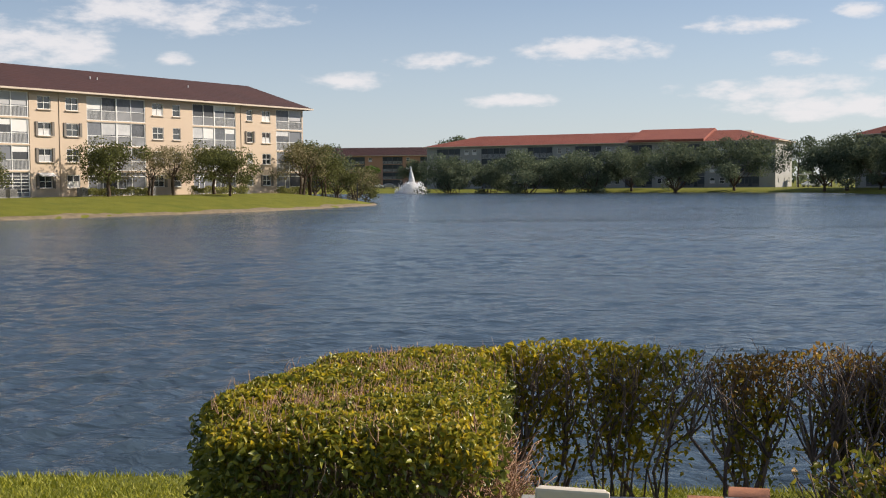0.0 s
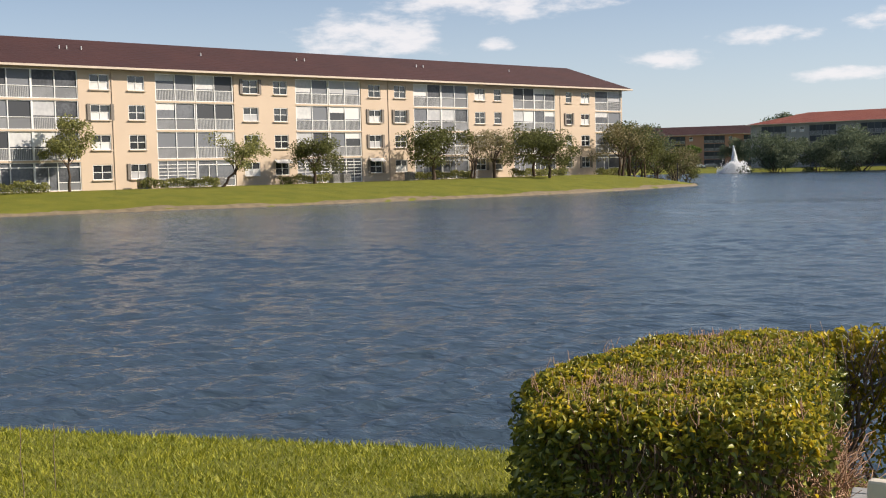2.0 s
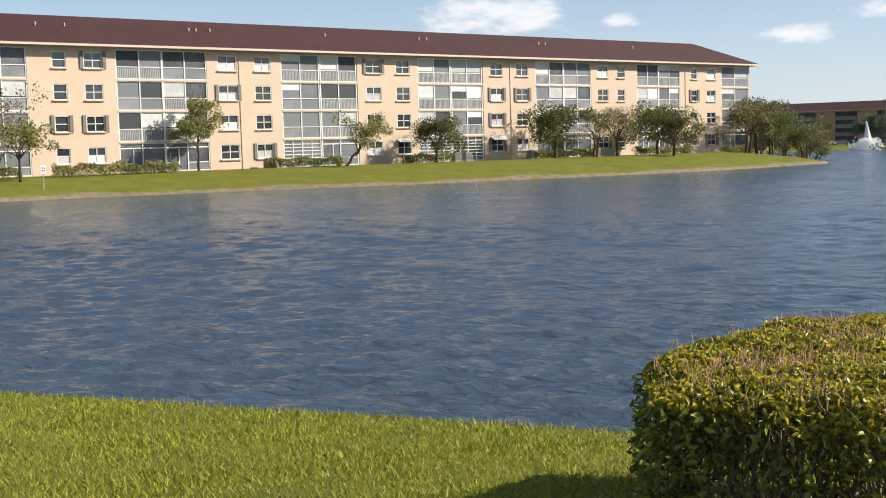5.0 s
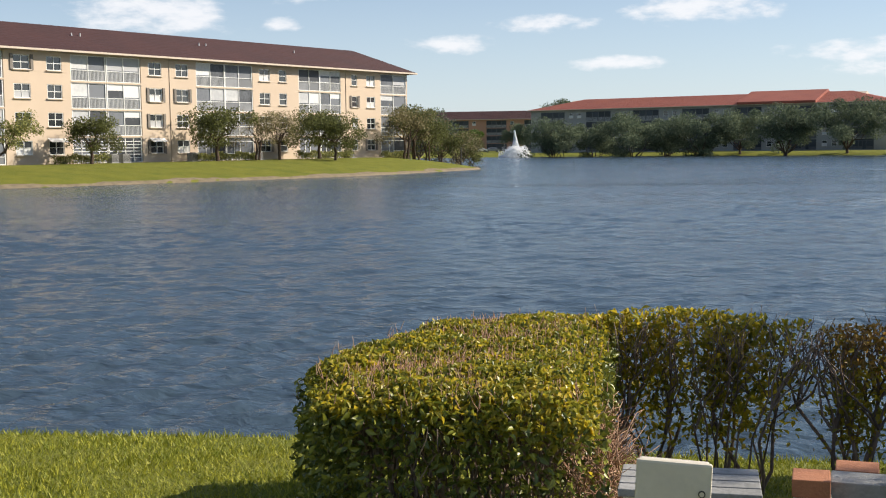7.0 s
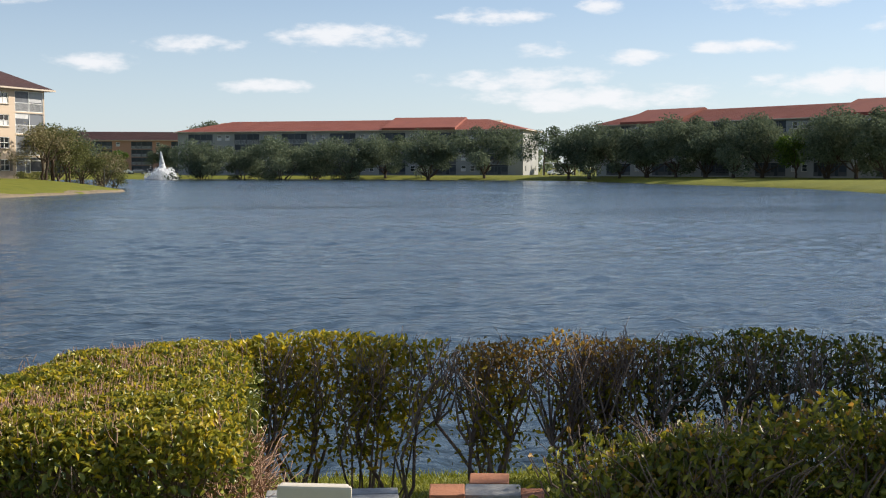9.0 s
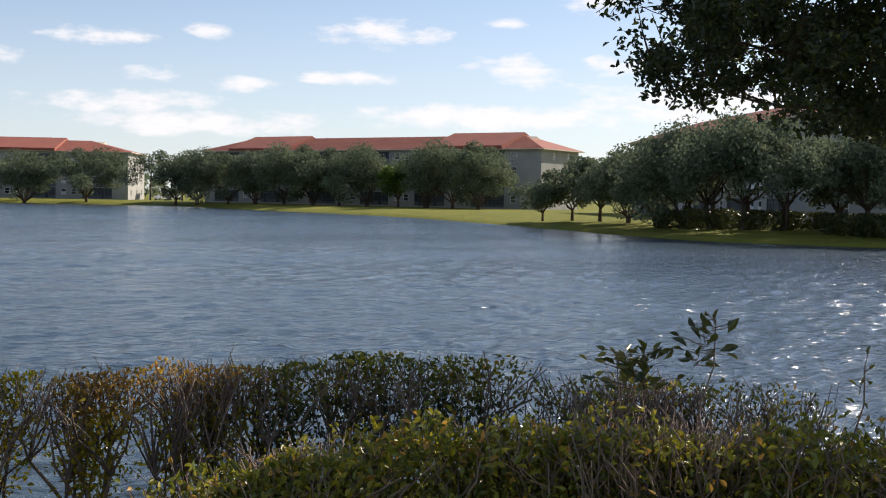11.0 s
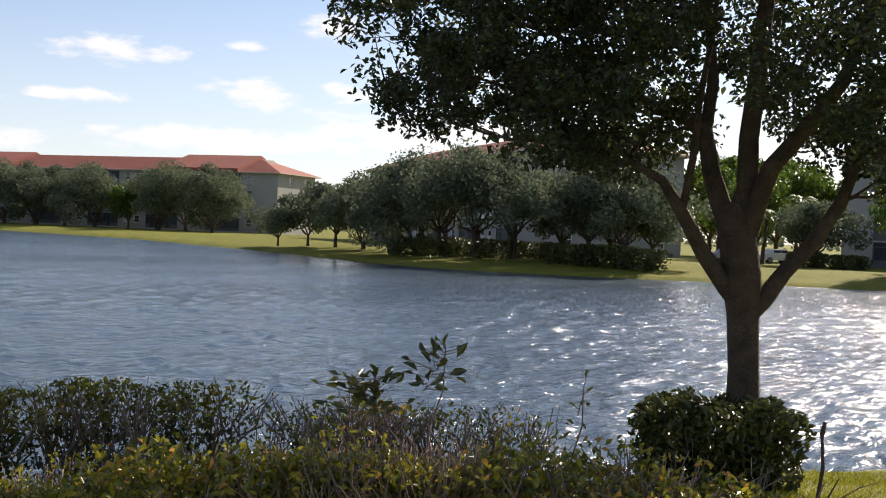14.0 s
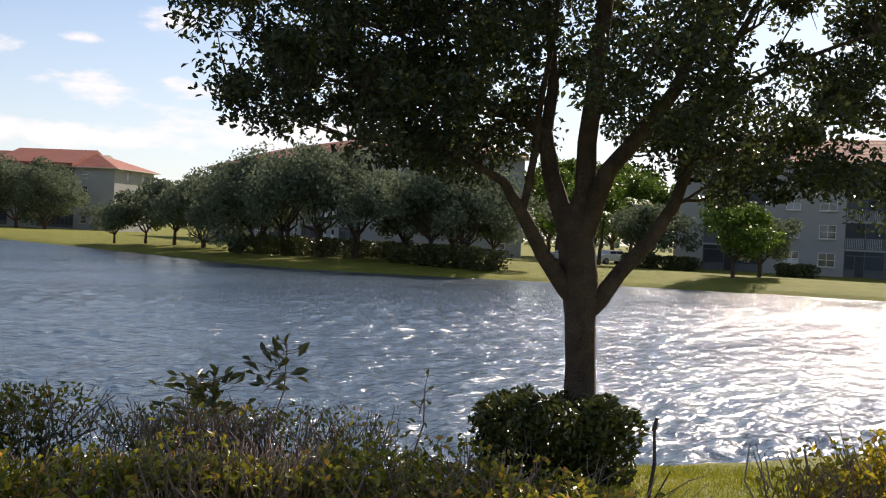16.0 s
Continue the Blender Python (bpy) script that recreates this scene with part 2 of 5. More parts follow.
M["far_leaf"] = material("far_tree_leaf", (0.19, 0.22, 0.135), rough=0.9, hue=(0.105, 0.135, 0.085), scale=0.4, fine=3, bump=0, island=0.45, transl=0.3, spec=0.05)
M["bright_leaf"] = material("bright_leaf", (0.13, 0.20, 0.025), rough=0.5, hue=(0.06, 0.11, 0.015), scale=0.5, fine=3, bump=0, island=0.8, transl=0.3, spec=0.3)
M["box_metal"] = material("beige_enamel", (0.70, 0.62, 0.49), rough=0.45, var=0.12, scale=4, fine=50, bump=0.05)
M["dark"] = material("dark_plastic", (0.03, 0.03, 0.03), rough=0.5, scale=6, fine=50, bump=0.05)
M["terracotta"] = material("terracotta", (0.42, 0.17, 0.08), rough=0.85, hue=(0.30, 0.12, 0.06), scale=8, fine=60, bump=0.4, objrand=0.3)
M["concrete"] = material("weathered_concrete", (0.36, 0.35, 0.33), rough=0.9, hue=(0.20, 0.195, 0.18), scale=4, fine=50, bump=0.4)
M["foam"] = material("white_spray", (0.95, 0.96, 0.97), rough=0.6, var=0.03, scale=2, fine=20, bump=0, transl=0.6)
M["car_white"] = material("white_car_paint", (0.75, 0.76, 0.77), rough=0.25, var=0.05, scale=2, fine=20, bump=0)
M["car_grey"] = material("silver_car_paint", (0.35, 0.36, 0.38), rough=0.25, metal=0.4, var=0.05, scale=2, fine=20, bump=0)


# ------------------------------------------------------------------ mesh helpers
def mesh_of(name, verts, faces, mat, smooth=False):
    me = bpy.data.meshes.new(name)
    me.from_pydata([tuple(v) for v in verts] if not isinstance(verts, list) else verts, [], faces)
    me.materials.append(mat)
    if smooth:
        me.polygons.foreach_set("use_smooth", [True] * len(me.polygons))
    me.update()
    return me


def part_mesh(name, me, parent, label="", m=None, kind=""):
    ob = new(name, me)
    ob.parent = parent
    if m is not None:
        ob.matrix_basis = m
    return tagged(ob, label, kind=kind)


def part(name, bm, mat, parent, label="", m=None, kind=""):
    me = bpy.data.meshes.new(name)
    bm.to_mesh(me)
    bm.free()
    me.materials.append(mat)
    return part_mesh(name, me, parent, label, m, kind)


def thing(name, m, label, category, group="", kind=""):
    ob = new(name)
    ob.matrix_basis = m
    ob.empty_display_size = 0.2
    return tagged(ob, label, category, group, kind)


def box_bm(x0, x1, y0, y1, z0, z1, bevel=0.0, bm=None):
    bm = bm or bmesh.new()
    r = bmesh.ops.create_cube(bm, size=1.0, matrix=Matrix.Translation(((x0 + x1) / 2, (y0 + y1) / 2, (z0 + z1) / 2)) @ Matrix.Diagonal((x1 - x0, y1 - y0, z1 - z0, 1)))
    if bevel:
        es = list({e for v in r["verts"] for e in v.link_edges})
        bmesh.ops.bevel(bm, geom=es, offset=bevel, segments=2, affect="EDGES", profile=0.6)
    return bm


BOX_FACES = [(0, 3, 2, 1), (4, 5, 6, 7), (0, 1, 5, 4), (1, 2, 6, 5), (2, 3, 7, 6), (3, 0, 4, 7)]


def boxes_mesh(name, boxes, mat):
    """One mesh of several plain bars (x0, x1, y0, y1, z0, z1)."""
    vs, fs = [], []
    for x0, x1, y0, y1, z0, z1 in boxes:
        k = len(vs)
        vs += [(x0, y0, z0), (x1, y0, z0), (x1, y1, z0), (x0, y1, z0), (x0, y0, z1), (x1, y0, z1), (x1, y1, z1), (x0, y1, z1)]
        fs += [tuple(i + k for i in f) for f in BOX_FACES]
    return mesh_of(name, vs, fs, mat)


def tubes_mesh(name, lines, mat, sides=6):
    """Tapered round limbs: each line is a list of (point, radius)."""
    vs, fs = [], []
    for line in lines:
        k = len(vs)
        for i, (p, r) in enumerate(line):
            a, b = line[max(i - 1, 0)][0], line[min(i + 1, len(line) - 1)][0]
            d = (Vector(b) - Vector(a)).normalized()
            u = d.orthogonal().normalized() if abs(d.z) < 0.2 else Vector((1, 0, 0)).cross(d).normalized()
            w = d.cross(u)
            for j in range(sides):
                t = 2 * math.pi * j / sides
                q = Vector(p) + (u * math.cos(t) + w * math.sin(t)) * r
                vs.append((q.x, q.y, q.z))
        n = len(line)
        for i in range(n - 1):
            for j in range(sides):
                a0, a1 = k + i * sides + j, k + i * sides + (j + 1) % sides
                fs.append((a0, a1, a1 + sides, a0 + sides))
        fs.append(tuple(k + (n - 1) * sides + j for j in range(sides)))
    return mesh_of(name, vs, fs, mat, smooth=True)


def quads_mesh(name, v, f, mat):
    me = bpy.data.meshes.new(name)
    me.vertices.add(len(v))
    me.vertices.foreach_set("co", v.reshape(-1))
    me.loops.add(len(f) * 4)
    me.loops.foreach_set("vertex_index", f.reshape(-1))
    me.polygons.add(len(f))
    me.polygons.foreach_set("loop_start", np.arange(len(f)) * 4)
    me.materials.append(mat)
    me.update()
    me.validate()
    return me


def leaves_mesh(name, centres, size, mat, rng, up=0.3, out=None, aspect=0.45, fold=0.18, simple=False):
    """Leaves as folded blades of four corners and a midrib, one island each."""
    c = np.asarray(centres, float)
    n = len(c)
    ax = rng.normal(size=(n, 3))
    if out is not None:
        ax += out
    ax[:, 2] += up
    ax /= np.linalg.norm(ax, axis=1)[:, None]
    nr = rng.normal(size=(n, 3))
    nr[:, 2] += 0.8
    sd = np.cross(ax, nr)
    sd /= np.linalg.norm(sd, axis=1)[:, None] + 1e-9
    nn = np.cross(sd, ax)
    s = size * rng.uniform(0.65, 1.25, size=(n, 1))
    if simple:
        v = np.stack([c - ax * s * 0.5, c + sd * s * aspect * 0.5 + nn * s * 0.1, c + ax * s * 0.5, c - sd * s * aspect * 0.5 + nn * s * 0.1], 1)
        return quads_mesh(name, v.reshape(-1, 3), np.arange(n * 4).reshape(-1, 4), mat)
    v = np.empty((n, 6, 3))
    v[:, 0] = c - ax * s * 0.5
    v[:, 1] = c + sd * s * aspect * 0.5 - ax * s * 0.08 + nn * s * fold
    v[:, 2] = c + sd * s * aspect * 0.36 + ax * s * 0.24 + nn * s * fold * 0.6
    v[:, 3] = c + ax * s * 0.5 - nn * s * fold * 0.5
    v[:, 4] = c - sd * s * aspect * 0.36 + ax * s * 0.24 + nn * s * fold * 0.6
    v[:, 5] = c - sd * s * aspect * 0.5 - ax * s * 0.08 + nn * s * fold
    idx = np.arange(n)[:, None] * 6
    f = np.concatenate([idx + [0, 1, 2, 3], idx + [0, 3, 4, 5]], axis=1).reshape(-1, 4)
    return quads_mesh(name, v.reshape(-1, 3), f, mat)


# ------------------------------------------------------------------ ground and lake
LAKE = [(-58.5, 69.3), (-53, 76.8), (-46.6, 83.6), (-38, 91), (-30.4, 99), (-21, 110), (-13.6, 120), (-8, 133), (-4.4, 143), (-3.0, 149), (-5.5, 156),
        (-12, 166), (-25, 195), (-34, 240), (-28, 285), (-14, 300), (8, 300), (31, 290), (55, 270), (78, 245), (84, 225), (83, 195), (83.5, 165), (82, 140),
        (76, 115), (69.5, 92), (63.5, 72), (62, 62), (66, 53), (71, 46), (76.5, 35), (80.5, 25), (84, 5), (80, -16), (60, -14), (40, -5), (25, 2.2),
        (15.5, 6.0), (13.6, 6.9), (9.0, 8.7), (5.0, 9.8), (1.1, 10.4), (-2.05, 11.0), (-6, 11.2), (-9.7, 11.4), (-20, 11.6), (-35, 9), (-55, 14), (-70, 30), (-72, 50), (-66, 62)]


def smooth_loop(pts, k=3):
    """A rounded closed line through the points."""
    p = np.array(pts, float)
    a, b_, c, d = np.roll(p, 1, 0), p, np.roll(p, -1, 0), np.roll(p, -2, 0)
    out = []
    for i in range(len(p)):
        for t in np.arange(k) / k:
            out.append(0.5 * (2 * b_[i] + (c[i] - a[i]) * t + (2 * a[i] - 5 * b_[i] + 4 * c[i] - d[i]) * t * t + (3 * b_[i] - a[i] - 3 * c[i] + d[i]) * t ** 3))
    return np.array(out)


_P = smooth_loop(LAKE)


def shore_distance(x, y):
    """Metres from the lake's edge: above zero on land."""
    shape = np.shape(x)
    x, y = np.ravel(x), np.ravel(y)
    a, b = _P, np.roll(_P, -1, 0)
    ab = b - a
    out = np.empty(len(x))
    for i in range(0, len(x), 20000):
        px, py = x[i:i + 20000, None], y[i:i + 20000, None]
        t = np.clip(((px - a[:, 0]) * ab[:, 0] + (py - a[:, 1]) * ab[:, 1]) / (ab * ab).sum(-1), 0, 1)
        d = np.hypot(a[:, 0] + ab[:, 0] * t - px, a[:, 1] + ab[:, 1] * t - py).min(1)
        cross = ((a[:, 1] > py) != (b[:, 1] > py)) & (px < ab[:, 0] * (py - a[:, 1]) / (ab[:, 1] + 1e-12) + a[:, 0])
        out[i:i + 20000] = np.where(cross.sum(1) % 2 == 1, -d, d)
    return out.reshape(shape)


def ground_z(x, y):
    x, y = np.asarray(x, float), np.asarray(y, float)
    sd = shore_distance(x, y)
    far = np.hypot(x, y)
    top = np.where((x < 6) & (far > 40), np.where(far < 215, 0.68, 0.15), np.where(far > 60, -0.05, 0.0))
    run = np.where(far < 40, 9.0, 12.0)
    k = np.clip((sd - 0.25) / run, 0, 1)
    k = k * (1.6 - 0.6 * k)
    low = WATER_Z + 0.17
    land = low + (top - low) * np.clip(k, 0, 1)
    edge = np.clip(sd / 0.25, 0, 1)
    z = np.where(sd > 0, (WATER_Z - 0.05) * (1 - edge) + land * edge, WATER_Z - 0.05 + np.maximum(sd, -4) * 0.5)
    return z


def gz(x, y):
    return float(ground_z(np.array([x]), np.array([y]))[0])


def make_ground():
    az = np.concatenate([np.arange(-180, -46, 3.0), np.arange(-46, 84, 0.55), np.arange(84, 180, 3.0)])
    rad = np.concatenate([np.arange(0.4, 20, 0.22), np.geomspace(20, 420, 230), np.geomspace(440, 4000, 14)])
    A, R_ = np.meshgrid(np.radians(az), rad)
    X, Y = R_ * np.sin(A), R_ * np.cos(A)
    Z = ground_z(X, Y)
    Z += np.where(R_ < 30, 0.012 * np.sin(X * 3.1 + np.sin(Y * 2.3)) * np.cos(Y * 2.7), 0)
    nr, na = X.shape
    vs = np.stack([X, Y, Z], -1).reshape(-1, 3).tolist()
    vs.append((0, 0, 0))
    fs = []
    for i in range(nr - 1):
        for j in range(na):
            k = (j + 1) % na
            fs.append((i * na + j, i * na + k, (i + 1) * na + k, (i + 1) * na + j))
    for j in range(na):
        fs.append((len(vs) - 1, (j + 1) % na, j))
    me = mesh_of("ground", vs, fs, M["lawn"], smooth=True)
    bm = bmesh.new()
    bm.from_mesh(me)
    bmesh.ops.recalc_face_normals(bm, faces=bm.faces)
    bm.to_mesh(me)
    bm.free()
    if me.polygons[0].normal.z < 0:
        me.flip_normals()
    ob = new("ground", me)
    tagged(ob, "mown green lawn sloping gently down to the lake", "lawn", kind="structure")


make_ground()


def make_bank():
    """The bare sandy edge of the lawn below the peach house."""
    line = smooth_loop(LAKE, 16)
    line = line[(line[:, 1] > 60) & (line[:, 0] < 3) & (line[:, 1] < 170)]
    rng = np.random.default_rng(17)
    tan = np.gradient(line, axis=0)
    tan /= np.linalg.norm(tan, axis=1)[:, None]
    nor = np.stack([-tan[:, 1], tan[:, 0]], 1)
    if shore_distance(line[:1, 0] + nor[:1, 0], line[:1, 1] + nor[:1, 1])[0] < 0:
        nor = -nor
    s = np.cumsum(np.r_[0, np.linalg.norm(np.diff(line, axis=0), axis=1)])
    wide = 0.75 + 0.35 * np.sin(s * 0.31) + 0.25 * np.sin(s * 0.83 + 1) + rng.normal(size=len(s)) * 0.12
    rows = []
    for off, up in ((-0.35, 0.02), (0.05, 0.05), (0.5, 0.05), (1.0, 0.03)):
        q = line + nor * (off if off < 0.4 else off * np.maximum(wide, 0.25))[..., None] if off >= 0.4 else line + nor * off
        z = ground_z(q[:, 0], q[:, 1]) + up + rng.normal(size=len(q)) * 0.012
        rows.append(np.column_stack([q, z]))
    n = len(line)
    vs = np.concatenate(rows).tolist()
    fs = [(k * n + i, k * n + i + 1, (k + 1) * n + i + 1, (k + 1) * n + i) for k in range(3) for i in range(n - 1)]
    ob = new("bank", mesh_of("bank", vs, fs, M["bank"], smooth=True))
    tagged(ob, "bare sandy brown edge of the lawn at the water", "bank", kind="structure")


make_bank()


def make_water():
    """The lake's surface, heaped into short wind waves that run towards the near bank."""
    rng = np.random.default_rng(15)
    az = np.radians(np.concatenate([np.arange(-180, -48, 3.0), np.arange(-48, 86, 0.18), np.arange(86, 180, 3.0)]))
    rad = np.concatenate([[0.5, 3.0, 5.0], np.geomspace(7.5, 340, 560), np.geomspace(360, 900, 8)])
    A, R_ = np.meshgrid(az, rad)
    X, Y = R_ * np.sin(A), R_ * np.cos(A)
    cell = R_ * 0.0064
    Z = np.zeros_like(X)
    gust = 0.75 + 0.35 * np.sin(X * 0.11 + 1.3 * np.sin(Y * 0.07)) * np.sin(Y * 0.13 + 0.8)
    for i in range(46):
        lam = 0.16 * (9.0 ** rng.random())
        th = radians(145) + rng.normal() * 0.5
        k = 2 * math.pi / lam
        amp = 0.058 / k * (1.0 if lam < 0.7 else 0.72)
        w = amp * np.clip(lam / (cell * 3.0) - 0.4, 0, 1)
        ph = k * (X * math.sin(th) + Y * math.cos(th)) + rng.uniform(0, 6.28) + 0.6 * np.sin(X * 0.5 + i) * np.sin(Y * 0.4 + 2 * i)
        Z += w * (np.sin(ph) - 0.28 * np.cos(2 * ph))
    Z *= gust
    nr, na = X.shape
    co = np.stack([X, Y, Z], -1).reshape(-1)
    j = np.arange(na)
    k = (j + 1) % na
    i = np.arange(nr - 1)[:, None] * na
    f = np.stack([i + j, i + na + j, i + na + k, i + k], -1).reshape(-1, 4)
    me = bpy.data.meshes.new("water")
    me.vertices.add(nr * na)
    me.vertices.foreach_set("co", co)
    me.loops.add(len(f) * 4)
    me.loops.foreach_set("vertex_index", f.reshape(-1))
    me.polygons.add(len(f))
    me.polygons.foreach_set("loop_start", np.arange(len(f)) * 4)
    me.polygons.foreach_set("use_smooth", np.ones(len(f), bool))
    me.materials.append(M["water"])
    me.update()
    if me.polygons[len(f) // 2].normal.z < 0:
        me.flip_normals()
    ob = new("water", me)
    ob.location = (0, 0, WATER_Z)
    tagged(ob, "wind-rippled dark blue lake water", "lake", kind="structure")


make_water()


# ------------------------------------------------------------------ apartment houses
def frame_at(x, y, z, dx, dy):
    """Pose whose x axis runs along (dx, dy)."""
    return Matrix.Translation((x, y, z)) @ Matrix.Rotation(math.atan2(dy, dx), 4, "Z")


def hip_roof(parent, x0, x1, depth, z, rise, over, mat, steps=(), gablets=False):
    """Hipped roof with a fascia and a soffit; steps: (s0, s1, lift) raised stretches of it."""
    a, b, c, d = x0 - over, x1 + over, -over, depth + over
    run = (d - c) / 2
    vs = [(a, c, z), (b, c, z), (b, d, z), (a, d, z), (a + run, c + run, z + rise), (b - run, c + run, z + rise)]
    fs = [(0, 1, 5, 4), (2, 3, 4, 5), (1, 2, 5), (3, 0, 4), (3, 2, 1, 0)]
    roof = part_mesh("roof", mesh_of("roof", vs, fs, mat), parent, "hipped tiled roof")
    rows = []
    n = 15
    for k in range(1, n):
        f = k / n
        zz, off = z + rise * f, run * f
        rows.append((a + off, b - off, c + off - 0.04, c + off + 0.02, zz - 0.02, zz + 0.010))
    part_mesh("tile_course", boxes_mesh("tile_course", rows, mat), roof, kind="stuff")
    part_mesh("fascia", boxes_mesh("fascia", [(a, b, c - 0.04, c, z - 0.17, z + 0.02), (a, b, d, d + 0.04, z - 0.17, z + 0.02),
                                               (a - 0.04, a, c, d, z - 0.17, z + 0.02), (b, b + 0.04, c, d, z - 0.17, z + 0.02)], M["fascia"]), parent, "cream roof-edge board")
    for s0, s1, lift in steps:
        e = 0.25
        q = [(s0, c - e, z), (s1, c - e, z), (s1, c + run, z + rise + lift), (s0, c + run, z + rise + lift), (s0, d + e, z), (s1, d + e, z),
             (s0, c - e, z + lift), (s1, c - e, z + lift), (s0, d + e, z + lift), (s1, d + e, z + lift)]
        part_mesh("raised_roof", mesh_of("raised_roof", q, [(6, 7, 2, 3), (3, 2, 9, 8), (0, 1, 7, 6), (1, 5, 9, 2, 7), (0, 6, 3, 8, 4), (4, 8, 9, 5)], mat), roof)
    if gablets:
        # small white vent gables at the hips' tops
        for end, sg in ((a, 1), (b, -1)):
            f = 0.72
            ex, zz = end + sg * run * f, z + rise * f
            hw, hh = run * 0.2, rise * 0.2
            yc = c + run
            v = [(ex, yc - hw, zz), (ex, yc + hw, zz), (ex, yc, zz + hh), (ex + sg * run * 0.2, yc - hw, zz), (ex + sg * run * 0.2, yc + hw, zz), (ex + sg * run * 0.2, yc, zz + hh)]
            part_mesh("gablet", mesh_of("gablet", v, [(0, 1, 2), (3, 5, 4), (0, 2, 5, 3), (1, 4, 5, 2), (0, 3, 4, 1)], M["fascia"]), roof, "small pale vent gable")
    return roof


MESHES = {}


def window_meshes(w, h, style):
    key = (round(w, 2), round(h, 2), style)
    if key not in MESHES:
        t, d = 0.07, 0.10
        bars = [(0, w, -d, 0.02, 0, t), (0, w, -d, 0.02, h - t, h), (0, t, -d, 0.02, t, h - t), (w - t, w, -d, 0.02, t, h - t),
                (t, w - t, -d + 0.03, 0.02, h * 0.5 - 0.03, h * 0.5 + 0.03)]
        if w > 1.3:
            bars.append((w * 0.5 - 0.03, w * 0.5 + 0.03, -d + 0.03, 0.02, t, h - t))
        sill = [(-0.08, w + 0.08, -0.18, 0.0, -0.09, -0.003)]
        pane = [(t, w - t, 0.0, 0.012, h * 0.5 + 0.03, h - t)]
        low = [(t, w - t, -0.02, -0.008, t, h * 0.5 - 0.03)]
        shut = [(-0.34, -0.04, -0.11, -0.01, -0.05, h + 0.05), (w + 0.04, w + 0.34, -0.11, -0.01, -0.05, h + 0.05)]
        MESHES[key] = (boxes_mesh("window_frame", bars, M["white"]), boxes_mesh("window_sill", sill, M["fascia"]),
                       boxes_mesh("pane", pane, M["glass"]), boxes_mesh("pane", low, M["glass" if style != "blind" else "blind"]),
                       boxes_mesh("shutter", shut[:1], M["shutter"]), boxes_mesh("shutter", shut[1:], M["shutter"]))
    return MESHES[key]


M["shutter"] = material("grey_storm_shutter", (0.20, 0.17, 0.14), rough=0.6, var=0.3, scale=2, fine=30, bump=0.1)


def add_window(parent, x, z, w, h, rng, shutters=0.25, blind=0.4, awning=False):
    style = "blind" if rng.random() < blind else "clear"
    fr, si, p1, p2, s1, s2 = window_meshes(w, h, style)
    o = new("window")
    o.parent = parent
    o.matrix_basis = Matrix.Translation((x, 0.14, z))
    part_mesh("frame", fr, o, "white aluminium window frame")
    part_mesh("sill", si, o, m=Matrix.Translation((0, -0.14, 0)))
    part_mesh("pane", p1, o)
    part_mesh("pane", p2, o)
    if awning:
        bm = bmesh.new()
        a = [bm.verts.new(p) for p in ((-0.12, -0.14, h + 0.22), (w + 0.12, -0.14, h + 0.22), (w + 0.12, -0.72, h - 0.12), (-0.12, -0.72, h - 0.12))]
        c = [bm.verts.new((v.co.x, v.co.y, v.co.z - 0.04)) for v in a]
        bm.faces.new(a)
        bm.faces.new(c[::-1])
        for i in range(4):
            bm.faces.new((a[i], c[i], c[(i + 1) % 4], a[(i + 1) % 4]))
        bmesh.ops.recalc_face_normals(bm, faces=bm.faces)
        part("awning", bm, M["white"], o, "white metal window awning")
    if rng.random() < shutters:
        part_mesh("shutter", s1, o, "grey storm shutter folded open", m=Matrix.Translation((0, -0.14, 0)))
        part_mesh("shutter", s2, o, "grey storm shutter folded open", m=Matrix.Translation((0, -0.14, 0)))


